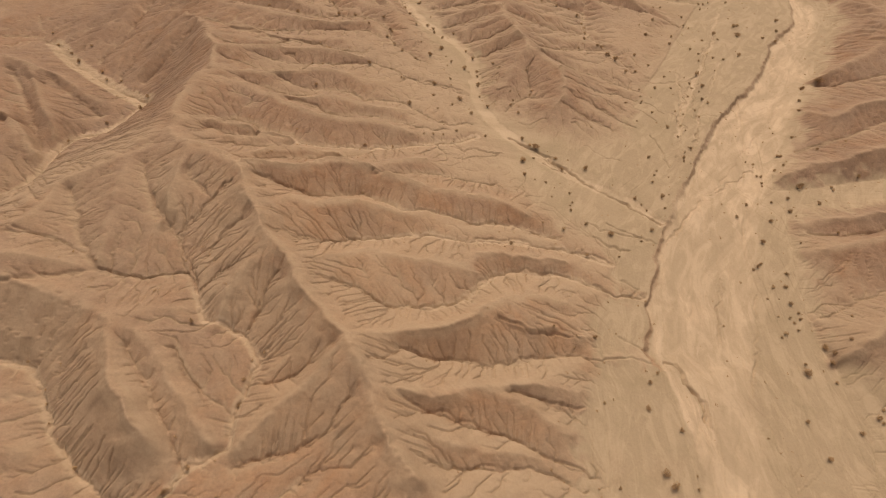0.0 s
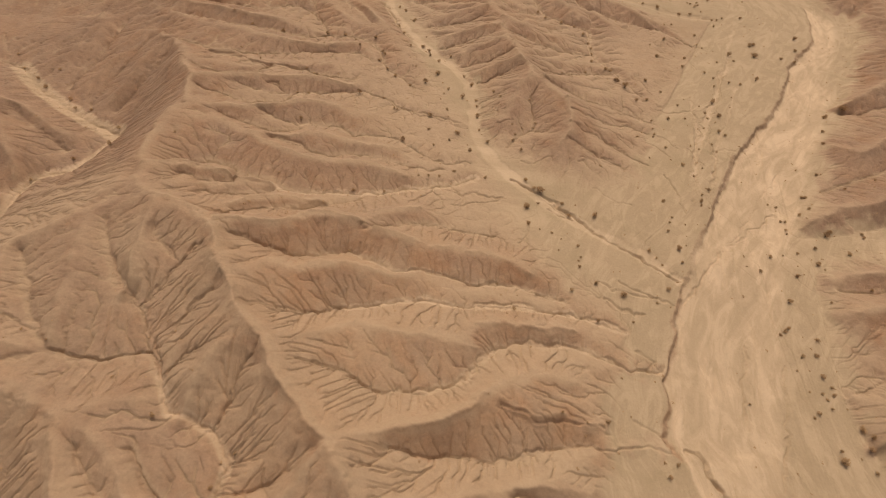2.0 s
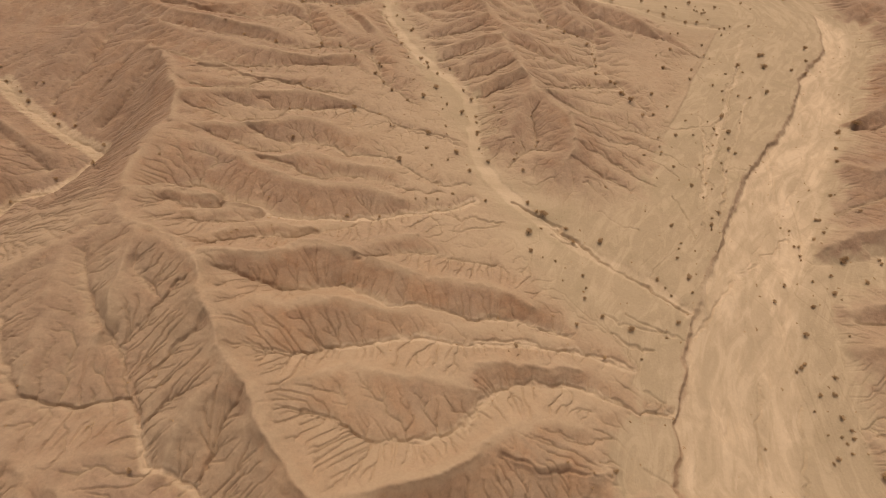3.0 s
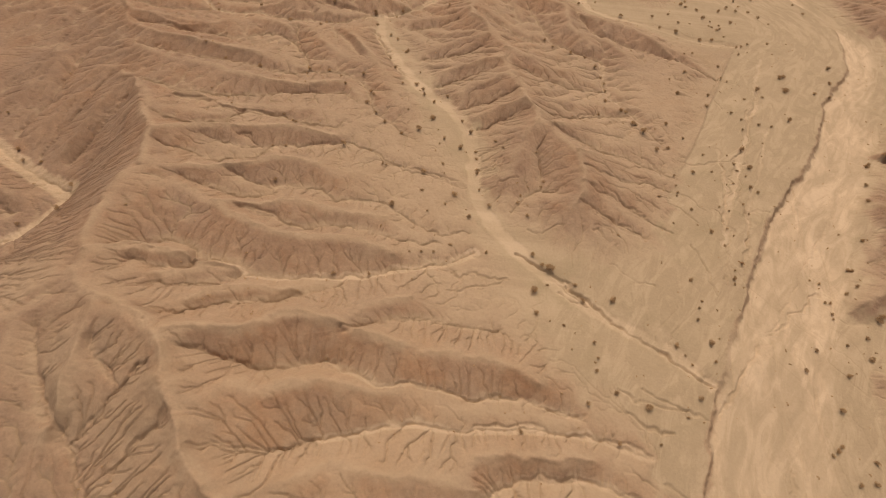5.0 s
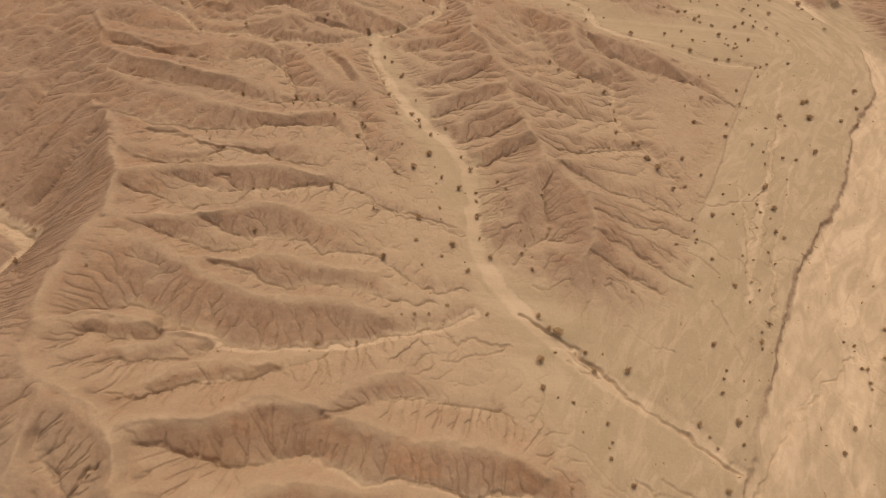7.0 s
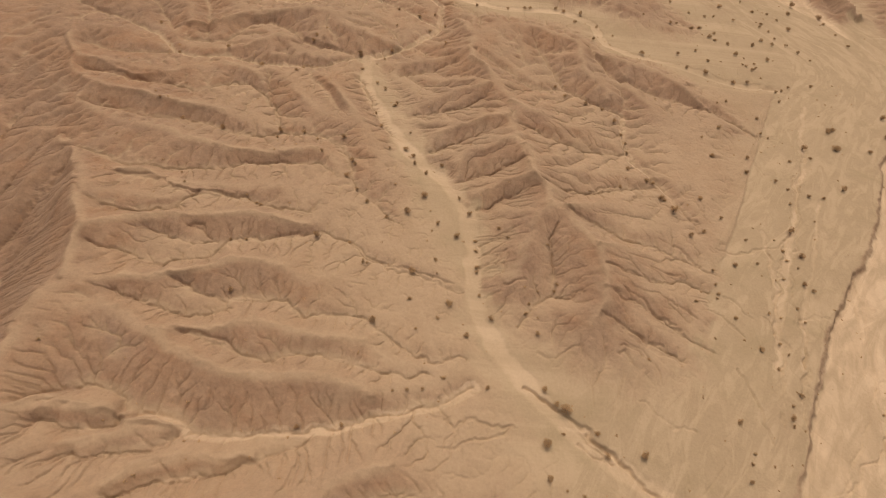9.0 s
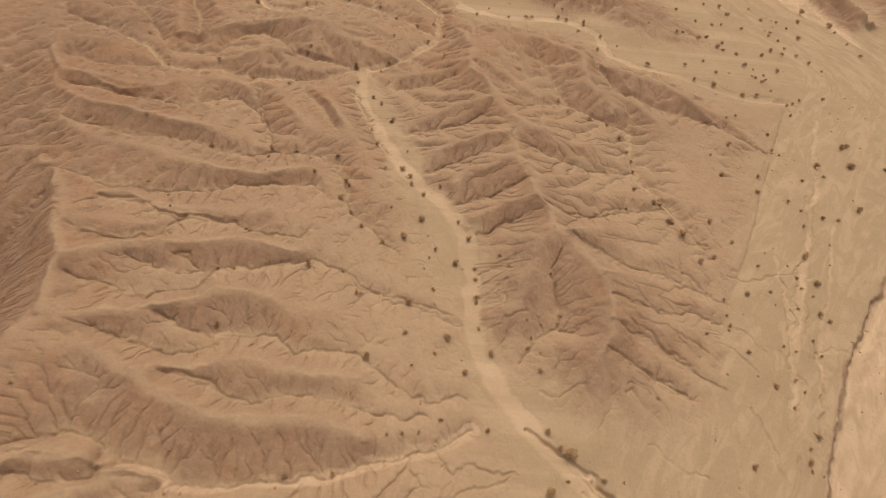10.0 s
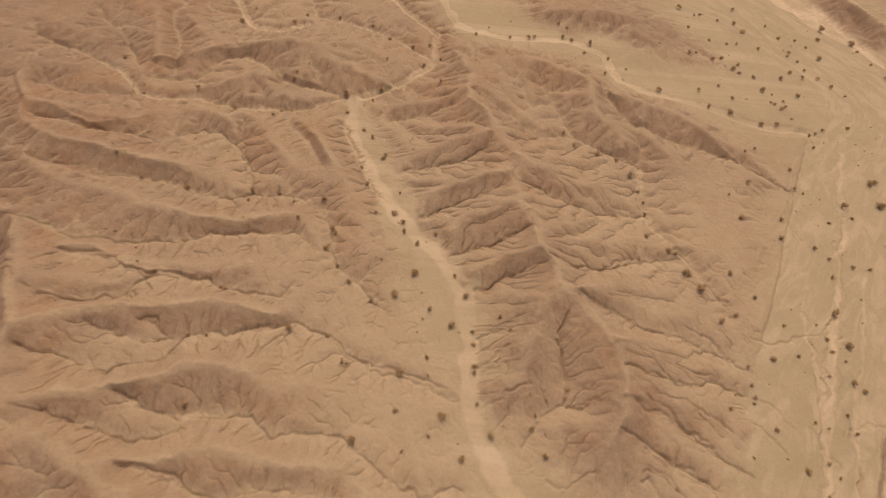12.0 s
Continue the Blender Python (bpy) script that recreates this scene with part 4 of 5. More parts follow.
def terrain():
    label = relaxed(lambda kind, p: np.column_stack([p[:, :2], np.full(len(p), 1.0 if kind in ("ridge", "gully") else 0.0)]))

    def worth(kind, p):
        drop = (p[:, 2].max() - p[:, 2]) / max(np.ptp(p[:, 2]), 6.0)
        v = 1 - 0.75 * drop if kind == "ridge" else 0.45 - 0.25 * drop if kind == "gully" else 0 * drop
        return np.column_stack([p[:, :2], v])

    height_in = relaxed(worth)
    worn = dissected(label)
    xs, ys = np.arange(X0, X1, STEP), np.arange(Y0, Y1, STEP)
    x, y = np.meshgrid(xs, ys, indexing="ij")
    wx, wy = 0.5 * fractal(x, y, 5, 3, 83), 0.5 * fractal(x, y, 5, 3, 97)
    bx, by = 1.2 * fractal(x, y, 20, 2, 11), 1.2 * fractal(x, y, 20, 2, 23)
    hill = smooth(0.14, 0.62, blur(sample(label, x + 4 * wx, y + 4 * wy), 9))
    h = sample(skin, x + bx + wx, y + by + wy)
    ax, ay = np.gradient(blur(h, 9), STEP)
    h = h + (blur(h, 16) - h) * smooth(0.45, 0.85, np.hypot(ax, ay))
    h = blur(h + blur(sample(worn, x + wx, y + wy), 3), 2)
    crisp = h - blur(h, 30)
    h = h + 0.4 * np.clip(crisp, -0.5, 0.5) * hill
    # spurs and rills that run down the slopes
    k = 5
    wide = blur(h[::k, ::k], 3)
    ax, ay = np.gradient(wide, STEP * k)
    fall = ((X0, Y0, STEP * k, ax), (X0, Y0, STEP * k, ay))
    steep = smooth(0.02, 0.26, blur(np.hypot(sample(fall[0], x, y), sample(fall[1], x, y)), 4)) * (0.25 + 0.75 * hill)
    sheer = np.hypot(sample(fall[0], x, y), sample(fall[1], x, y))
    x2, y2 = x[::2, ::2], y[::2, ::2]
    spurs = combed(37, 5.5, x2 + bx[::2, ::2], y2 + by[::2, ::2], fall, 14, 2.0)
    spurs = sample((X0, Y0, 2 * STEP, 0.55 - np.abs(spurs)), x, y)
    rills = combed(53, 0.95, x + 0.9 * wx, y + 0.9 * wy, fall, 8.1, 0.9)
    # firmer ground on the tail of the central ridge, where few rills have cut
    firm = 1 - 0.75 * np.exp(-((x - 52) ** 2 + (y - 266) ** 2) / 2000)
    patch = 0.25 + 0.75 * smooth(-0.15, 0.35, fractal(x, y, 38, 3, 89))
    h = h + steep * firm * (0.06 * spurs - (0.18 + 0.10 * smooth(230, 150, y) - 0.15 * smooth(0.35, 0.6, sheer)) * (0.15 + 0.85 * patch) * smooth(0.70, 1.30, rills)) + hill * (0.09 * fractal(x, y, 7, 3, 59) + 0.09 * lattice(x, y, 1.1, 101)) + (1 - hill) * 0.08 * fractal(x, y, 18, 4, 41)
    h, water = eroded(h, STEP, 0.12 + 0.88 * hill * firm, 13, 0.052, 2.0, 0.045, 0.001)
    w = np.log(water)
    h = h - hill * firm * (0.45 + 0.7 * patch) * 0.28 * smooth(0.8, 2.4, w) - (0.3 + 0.7 * hill) * 0.35 * smooth(3.6, 6.0, w)
    # trenches along the stream lines
    for kind, path in LINES:
        if kind == "gully":
            d, _ = away(x + 2.2 * wx, y + 2.2 * wy, path, 6)
            h = h - (0.62 + 0.35 * lattice(x, y, 6, 29)) * smooth(0.6, 0.1, d)
    for depth, half, path in TRENCHES:
        d, _ = away(x + 2.4 * wx + bx, y + 2.4 * wy + by, path, 8)
        h = h - depth * smooth(half + 0.4, half * 0.5, d + 0.25 * lattice(x, y, 2.5, 78)) * (0.65 + 0.35 * lattice(x, y, 7, 77))
    silt = np.zeros_like(h)
    for half, much, path in RIBBONS:
        d, _ = away(x + 1.6 * wx, y + 1.6 * wy, path, half + 8)
        silt = np.maximum(silt, much * smooth(half + 0.5, half - (0.4 if half < 3 else 1.6), d + 0.9 * wy))
    h = h - 0.5 * silt * (1 - 0.7 * hill)
    # the wadi's bed, cut below its terraces
    jag = 1.6 * fractal(x, y, 17, 6, 61, 0.60)
    brink = 0.6 + 1.8 * smooth(-0.5, 0.6, fractal(x, y, 16, 3, 63))
    dw, sw = away(x, y, WADI_WEST_BANK)
    de, se = away(x, y, WADI_EAST_BANK)
    west, east = np.where(sw < 0, dw, -dw) + jag, np.where(se < 0, de, -de) + jag
    bed = smooth(-0.6, 1.8, west) * smooth(-3.0, 4.0, east) * (0.55 + 0.45 * smooth(-0.35, 0.25, fractal(x, y * 0.45, 11, 4, 69)))
    north = 0.22 + 0.78 * smooth(95.0, 110.0, y + 6 * wx)
    ford = 1 - 0.62 * np.exp(-((y + 4 * wx - 184) / 15) ** 2)
    h = h - 2.1 * north * ford * smooth(-0.6, 0.6 + brink, west) * smooth(-14.0, 14.0, east - jag)
    scarp = ford * smooth(1.9, 0.4, np.abs(west - 0.7)) * smooth(0, 6, east) * smooth(0.25, 0.8, north)
    # shallow braids in the bed
    h = h - bed * 0.4 * smooth(0.86, 0.98, 1 - np.abs(fractal(x * 2.2 - y * 0.4, y * 0.35, 26, 3, 67)))
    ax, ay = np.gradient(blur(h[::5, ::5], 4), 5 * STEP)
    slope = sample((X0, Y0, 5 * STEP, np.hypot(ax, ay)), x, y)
    soft = smooth(0.10, 0.90, blur(sample(label, x + 9 * wx, y + 9 * wy), 12))
    # south faces painted browner, north slopes paler: rock and silt, plus shade and sun
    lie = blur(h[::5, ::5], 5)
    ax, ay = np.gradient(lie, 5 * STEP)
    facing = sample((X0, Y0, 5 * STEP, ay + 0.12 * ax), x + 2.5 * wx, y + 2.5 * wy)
    # bare: 1 on slopes turned south, away from the sun
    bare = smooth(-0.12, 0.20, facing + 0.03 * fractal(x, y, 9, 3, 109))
    lofty = blur(sample(height_in, x + 6 * wx, y + 6 * wy), 3)
    remote = np.maximum(smooth(-115, -170, x + 6 * bx) * smooth(180, 240, y), smooth(165, 205, x))
    tops = smooth(-0.8, 1.6, h - blur(sample((X0, Y0, 5 * STEP, blur(h[::5, ::5], 80)), x, y), 2))
    # crests painted paler: dust, and the thin sunlit edges along them
    crest = smooth(0.12, 0.9, blur(h, 9) - blur(sample((X0, Y0, 5 * STEP, blur(h[::5, ::5], 12)), x, y), 2))
    hollow = smooth(0.05, 0.45, blur(sample((X0, Y0, 5 * STEP, blur(h[::5, ::5], 14)), x, y), 2) - blur(h, 3)) * smooth(0.34, 0.12, slope)
    mottle = 1 + 0.16 * fractal(x, y, 5, 4, 107, 0.65)
    north = smooth(120, 210, y)
    stone_shade = 0.10 + bare * (0.12 + 0.32 * smooth(0.05, 0.22, slope)) + (0.16 + 0.09 * north) * smooth(0.12, 0.62, lofty) + (0.10 + 0.10 * north) * smooth(0.06, 0.36, slope) + 0.06 * tops + 0.50 * remote + (0.16 * smooth(340, 400, y) + 0.20 * smooth(425, 455, y)) * smooth(-70, -10, x) + 0.15 * north * smooth(0, -75, x - 0.1 * (y - 300) + 8 * bx) - 0.10 * smooth(170, 80, y + 6 * by) * smooth(-60, -10, x)
    beyond = ((x + 79) * -0.80 + (y - 157) * -0.60) + 6 * wx
    beyond = smooth(-1, 7, beyond) * smooth(205, 180, y)
    # steep faces west of the ridge painted paler, to offset the shade on them
    stone_shade = stone_shade * (1 - beyond) + beyond * (0.74 - 0.38 * smooth(0.22, 0.5, slope) + 0.08 * bare + 0.06 * tops)
    crust_shade = np.clip(np.maximum(mottle * soft * stone_shade * (1 - 0.45 * crest) * (1 - 0.6 * hollow), 0.6 * scarp * mottle), 0, 1)
    # an old gravel terrace with a straight brink
    db, sb = away(x + wx, y + wy, TERRACE_BRINK)
    gravel = smooth(-0.6, 0.6, np.where(sb > 0, db, -db)) * smooth(268, 292, y) * smooth(412, 396, y) * smooth(70, 100, x)
    h = h + 0.5 * gravel
    crust_shade = np.maximum(crust_shade, 0.34 * gravel * mottle)
    return xs, ys, h, crust_shade, soft, patch * steep * rills * (1 - 0.6 * smooth(0.35, 0.6, sheer)), np.maximum(bed, silt) * (1 - 0.8 * scarp), np.clip(np.where(sw < 0, dw, -dw), -60, 90)


skin = relaxed(lambda kind, p: p)
xs, ys, height, crust_shade, upland, streak, silt, across = terrain()


def ground_sheet():
    """One sheet: fine over the valley, wider and wider cells out to the horizon."""
    grow = 0.9 * 1.125 ** np.arange(48)
    out = np.cumsum(grow)
    # every second row and column towards the edges
    ix = np.array([i for i, v in enumerate(xs) if i % (1 if -115 < v < 168 else 2 if -210 < v < 240 else 3) == 0])
    iy = np.array([j for j, v in enumerate(ys) if v < 385 or j % 2 == 0])
    pick = np.ix_(ix, iy)
    X = np.concatenate([xs[0] - out[::-1], xs[ix], xs[ix[-1]] + out])
    Y = np.concatenate([ys[0] - out[::-1], ys[iy], ys[iy[-1]] + out])
    n = len(out)

    def spread(v, fill):
        v = v[pick]
        return np.pad(v, n, mode="edge") if fill is None else np.pad(v, n, constant_values=fill)

    gx, gy = np.meshgrid(X, Y, indexing="ij")
    z = sample(skin, gx, gy) + 2.4 * (0.5 - np.abs(fractal(gx, gy, 26, 4, 37)))
    z[n:-n, n:-n] = height[pick]
    far = np.maximum(np.maximum(xs[0] - gx, gx - xs[ix[-1]]), np.maximum(ys[0] - gy, gy - ys[iy[-1]]))
    far = np.maximum(far, 0)
    swell = 14 * np.abs(fractal(gx, gy, 160, 4, 71)) - 4
    z = z + smooth(0, 160, far) * swell - z * smooth(60, 400, far)
    seam = smooth(8, 0, far) * (far > 0)
    z = z * (1 - seam) + spread(height, None) * seam
    nx, ny = gx.shape
    co = np.stack([gx, gy, z], -1).reshape(-1, 3)
    idx = np.arange(nx * ny).reshape(nx, ny)
    quads = np.stack([idx[:-1, :-1], idx[1:, :-1], idx[1:, 1:], idx[:-1, 1:]], -1).reshape(-1, 4)
    me = bpy.data.meshes.new("ground")
    me.vertices.add(len(co))
    me.vertices.foreach_set("co", co.ravel())
    me.loops.add(quads.size)
    me.loops.foreach_set("vertex_index", quads.ravel())
    me.polygons.add(len(quads))
    me.polygons.foreach_set("loop_start", np.arange(0, quads.size, 4))
    me.polygons.foreach_set("use_smooth", np.ones(len(quads), bool))
    me.update(calc_edges=True)
    near = smooth(26, 0, far + 6 * fractal(gx, gy, 15, 3, 43))
    rock_shade = spread(crust_shade, None) * near + (1 - near) * np.clip(0.55 + 0.5 * fractal(gx, gy, 70, 4, 47), 0, 1)
    bed = smooth(0, 3, spread(across, None)) * smooth(45, 38, spread(across, None)) * (gy < ys[0])
    pale = np.maximum(spread(silt, None) * near, 0.7 * bed * smooth(220, 60, far))
    rock_shade = np.where(far > 0, rock_shade * (1 - smooth(0.1, 0.5, pale)), rock_shade)
    for name, v in (("rock_shade", rock_shade), ("upland", spread(upland, None)), ("silt", pale), ("streak", spread(streak, 0)), ("across", spread(across, None))):
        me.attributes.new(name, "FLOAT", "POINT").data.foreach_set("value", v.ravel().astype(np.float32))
    me.materials.append(GROUND)
    return tagged(new("ground", me), "tan desert ground with eroded hills, gullies and sandy washes", "ground", kind="structure")


ground_sheet()

# ---- shrubs: low desert bushes, one by one ----
def part(name, bm, mat, parent, label=""):
    me = bpy.data.meshes.new(name)
    bm.to_mesh(me)
    bm.free()
    me.materials.append(mat)
    ob = new(name, me)
    ob.parent = parent
    return tagged(ob, label) if label else ob


def stem(bm, a, b, ra, rb, sides=5):
    """A tapered limb from a to b."""
    a, b = Vector(a), Vector(b)
    z = (b - a).normalized()
    u = z.orthogonal().normalized()
    w = z.cross(u)
    rings = []
    for p, r in ((a, ra), (b, rb)):
        rings.append([bm.verts.new(p + r * (math.cos(k * math.tau / sides) * u + math.sin(k * math.tau / sides) * w)) for k in range(sides)])
    for k in range(sides):
        bm.faces.new((rings[0][k], rings[0][(k + 1) % sides], rings[1][(k + 1) % sides], rings[1][k]))
    bm.faces.new(rings[1])


def clump(bm, at, size, rng):
    """A ragged tuft of twigs and small leaves: a jittered octahedron."""
    turn = Euler([rng.uniform(0, math.tau) for _ in range(3)]).to_matrix()
    v = []
    for d in ((1, 0, 0), (-1, 0, 0), (0, 1, 0), (0, -1, 0), (0, 0, 1), (0, 0, -1)):
        v.append(bm.verts.new(Vector(at) + turn @ Vector(d) * size * rng.uniform(0.45, 1.25)))
    for a, b, c in ((0, 2, 4), (2, 1, 4), (1, 3, 4), (3, 0, 4), (2, 0, 5), (1, 2, 5), (3, 1, 5), (0, 3, 5)):
        bm.faces.new((v[a], v[b], v[c]))


def shrub(seed, height, lobes, tufts):
    """A bush one metre across: forked stems under a broken, flattened crown."""
    rng = random.Random(seed)
    root = new("shrub")
    wood, leaves = bmesh.new(), bmesh.new()
    heads = []
    for k in range(lobes):
        a, r = math.tau * k / lobes + rng.uniform(-0.5, 0.5), rng.uniform(0.08, 0.30)
        heads.append((math.cos(a) * r, math.sin(a) * r, height * rng.uniform(0.45, 0.75), rng.uniform(0.14, 0.25)))
        fork = (math.cos(a) * r * 0.4, math.sin(a) * r * 0.4, height * 0.25)
        stem(wood, (0, 0, -0.12), fork, 0.030, 0.020)
        stem(wood, fork, heads[-1][:3], 0.020, 0.008)
    for hx, hy, hz, hr in heads:
        for _ in range(tufts):
            while True:
                p = [rng.uniform(-1, 1) for _ in range(3)]
                n = math.hypot(*p)
                if 0.35 < n < 1:
                    break
            s = rng.uniform(0.7, 1.15) / n * hr * rng.uniform(0.75, 1.1)
            z = hz + p[2] * s * 1.1
            if z > 0.02:
                clump(leaves, (hx + p[0] * s * 1.25, hy + p[1] * s * 1.25, z), rng.uniform(0.028, 0.062), rng)
    part("trunk", wood, BARK, root, "grey-brown forked stems")
    part("crown", leaves, LEAVES, root, "dusty olive-brown leaf tufts")
    return root


KINDS = [shrub(k, h, n, t) for k, (h, n, t) in enumerate(((0.62, 7, 36), (0.55, 6, 40), (0.75, 5, 44), (0.5, 8, 32), (0.68, 4, 48)))]
for ob in KINDS:
    ob.location = (0, 0, -60)
LAND = (X0, Y0, STEP, height)
SEEN = {"near_gully": "in a dry gully", "terrace": "on the sandy terrace", "wadi_bed": "in the pale wadi bed", "wadi_edge": "beside the pale wadi bed"}
rng = random.Random(5)
planted = []


def scrub(where, *spots):
    """Bushes too far off to be picked apart, joined into one."""
    bm = bmesh.new()
    for x, y, wide in spots:
        z = float(sample(LAND, np.array([x]), np.array([y]))[0])
        turn = Matrix.LocRotScale((x, y, z), Euler((0, 0, rng.uniform(0, math.tau))), (wide, wide * rng.uniform(0.8, 1.05), wide * rng.uniform(0.8, 1.1)))
        crown = next(o for o in KINDS[rng.randrange(len(KINDS))].children if o.name.startswith("crown")).data
        before = len(bm.verts)
        bm.from_mesh(crown)
        bm.verts.ensure_lookup_table()
        bmesh.ops.transform(bm, matrix=turn, verts=bm.verts[before:])
    me = bpy.data.meshes.new("scrub")
    bm.to_mesh(me)
    bm.free()
    me.materials.append(LEAVES)
    tagged(new("scrub", me), "scattered small dark shrubs on the far sandy plain", "scrub", kind="stuff")


def shrubs(where, *spots):
    for x, y, wide in spots:
        z = float(sample(LAND, np.array([x]), np.array([y]))[0])
        kind = KINDS[rng.randrange(len(KINDS))]
        m = Matrix.LocRotScale((x, y, z), Euler((0, 0, rng.uniform(0, math.tau))), None)
        ob = copy_thing(kind, m)
        ob.scale = (wide * rng.uniform(0.92, 1.1), wide * rng.uniform(0.85, 1.0), wide * rng.uniform(0.8, 1.1))
        size = "large" if wide > 2.8 else "small" if wide < 1.6 else "low"
        tagged(ob, f"{size} dark olive-brown desert shrub {SEEN.get(where, 'on bare tan ground')}", "shrub", "desert shrubs")
        planted.append((x, y))


shrubs("near_gully", (-79.2, 94.2, 2.4), (-56.4, 76.5, 2.0), (-56.0, 69.0, 2.3), (-64.9, 49.1, 2.3), (-69.5, 42.2, 2.7), (-52.2, 86.1, 1.6), (-100.0, 47.9, 1.7), (-117.2, 65.3, 1.3), (-119.7, 69.7, 1.0), (-130.2, 78.5, 1.3), (-114.1, 59.9, 1.0), (63.4, 109.5, 2.1), (46.7, 109.4, 1.4), (55.4, 107.7, 1.2))
shrubs("wadi_edge", (139.5, 154.0, 2.4), (137.2, 152.3, 1.7), (142.6, 143.6, 2.0), (150.8, 151.1, 2.4), (148.0, 144.1, 2.3), (147.4, 135.7, 2.3), (138.5, 137.3, 1.3), (140.4, 129.3, 1.3), (145.1, 129.1, 1.3), (149.3, 131.6, 1.6), (149.1, 128.8, 2.2), (146.1, 126.8, 1.6), (146.6, 123.5, 1.6), (140.9, 121.4, 2.2), (138.8, 119.6, 1.5), (117.4, 123.0, 1.3), (144.1, 108.6, 1.8), (143.4, 104.9, 3.8), (154.4, 116.7, 2.8), (156.3, 114.0, 2.4), (154.3, 109.7, 2.7), (161.7, 118.1, 1.8), (167.5, 129.6, 1.6), (154.0, 102.4, 1.8))
shrubs("terrace", (82.1, 94.2, 2.0), (85.6, 98.5, 1.7), (79.9, 84.5, 2.5), (64.6, 84.9, 1.4), (90.5, 78.1, 2.4), (82.2, 63.0, 3.3), (84.2, 59.3, 4.0), (92.8, 63.7, 1.3), (92.3, 59.5, 1.3), (66.6, 57.5, 1.5), (59.8, 56.7, 1.0), (136.9, 85.9, 2.5), (140.2, 73.5, 3.2), (155.7, 83.9, 2.2), (163.1, 89.5, 2.5), (164.1, 87.6, 1.7), (165.7, 92.3, 1.4), (121.0, 78.8, 1.1))
# the 5.4 m bush at (224, 309) is added for a dark shadowed hole
shrubs("east_wash_edge", (165.1, 189.0, 3.0), (167.2, 198.2, 2.3), (181.6, 196.5, 3.0), (175.6, 207.0, 3.5), (177.7, 208.8, 2.7), (193.6, 210.3, 2.0), (193.4, 208.1, 2.0), (210.3, 219.3, 3.2), (181.7, 176.3, 1.8), (162.1, 168.4, 1.4), (199.9, 274.2, 2.3), (188.0, 250.0, 2.2), (175.7, 232.1, 2.5), (173.2, 222.7, 2.0), (197.0, 239.3, 2.1), (213.9, 246.1, 1.7), (224.4, 308.8, 5.4), (205.7, 287.4, 2.4), (215.4, 305.1, 2.4))
shrubs("west_wash", (-247.6, 297.2, 2.5), (-226.4, 281.4, 2.9), (-207.8, 272.6, 2.8), (-202.4, 266.4, 2.3), (-193.5, 266.2, 2.3), (-172.4, 253.0, 2.7), (-164.5, 232.1, 3.4), (-184.7, 229.1, 2.6), (-198.1, 213.2, 2.1), (-256.0, 307.7, 2.0), (-224.8, 295.7, 2.0), (-234.4, 288.7, 2.4))
shrubs("west_slopes", (-120.2, 218.5, 1.4), (-48.0, 275.8, 3.5), (-71.9, 246.8, 2.3), (-21.4, 241.3, 3.2), (-35.3, 275.0, 2.1), (-28.4, 265.4, 1.4), (-26.9, 265.6, 1.4), (-78.8, 291.2, 1.5), (-73.6, 288.9, 1.8), (-25.1, 204.0, 2.3), (-38.3, 201.9, 2.0), (-6.5, 217.2, 1.5), (-1.6, 218.0, 1.5), (-11.1, 216.3, 1.2), (-37.2, 304.1, 2.3), (-31.9, 297.5, 2.6), (-33.0, 164.8, 1.5))
shrubs("wash_west_side", (-14.7, 292.9, 3.7), (-8.5, 303.4, 3.4), (-9.7, 264.3, 3.1), (-9.3, 251.5, 2.3), (-5.9, 239.6, 1.3), (-22.8, 290.7, 1.8), (-21.3, 307.7, 1.5), (10.8, 295.8, 3.4), (6.2, 283.1, 3.6), (13.8, 281.6, 2.2), (14.2, 277.0, 2.1), (14.7, 268.9, 2.4), (14.8, 266.6, 2.1), (16.0, 256.3, 2.0), (5.2, 251.3, 3.3), (20.5, 246.7, 2.6), (12.0, 239.0, 2.6), (6.3, 304.3, 1.9), (5.0, 222.5, 2.1), (19.7, 220.6, 2.1), (-1.8, 288.9, 2.5), (-1.2, 270.5, 2.1))
shrubs("central_slopes", (32.9, 249.8, 2.3), (36.6, 241.6, 2.6), (34.2, 253.7, 1.7), (32.4, 259.9, 1.3), (43.6, 259.8, 2.0), (41.3, 278.6, 1.4), (52.3, 388.9, 2.3), (56.5, 380.5, 2.3), (66.8, 376.5, 2.7), (75.1, 373.4, 2.2), (80.3, 365.7, 2.6), (82.9, 357.0, 2.2), (84.0, 350.6, 2.1), (83.9, 344.5, 2.1), (81.2, 329.9, 2.4), (89.1, 323.8, 3.2), (91.6, 322.8, 2.4), (93.7, 314.2, 3.1), (95.1, 313.4, 2.3), (97.5, 306.5, 4.6), (76.5, 318.8, 2.0))
shrubs("plain", (111.0, 315.5, 2.7), (101.6, 293.4, 2.6), (108.8, 297.3, 2.3), (118.0, 305.8, 2.3), (125.7, 295.0, 1.9), (117.4, 281.0, 2.2), (127.3, 283.3, 1.8), (147.3, 302.5, 4.2), (147.2, 289.1, 3.3), (143.7, 275.1, 2.9), (146.5, 272.4, 2.1), (154.8, 328.1, 2.0), (152.7, 319.1, 2.0), (181.9, 332.1, 3.3), (163.3, 325.1, 2.0), (170.2, 325.0, 2.0), (194.3, 376.1, 3.2), (227.3, 391.4, 4.2), (222.0, 374.9, 2.7), (207.8, 361.8, 2.6), (217.1, 361.3, 2.6), (213.2, 302.6, 3.1), (107.6, 277.2, 1.8), (107.3, 266.6, 1.7), (97.2, 261.6, 1.7), (111.2, 256.4, 2.0), (125.0, 260.0, 1.7), (129.3, 258.7, 1.4))
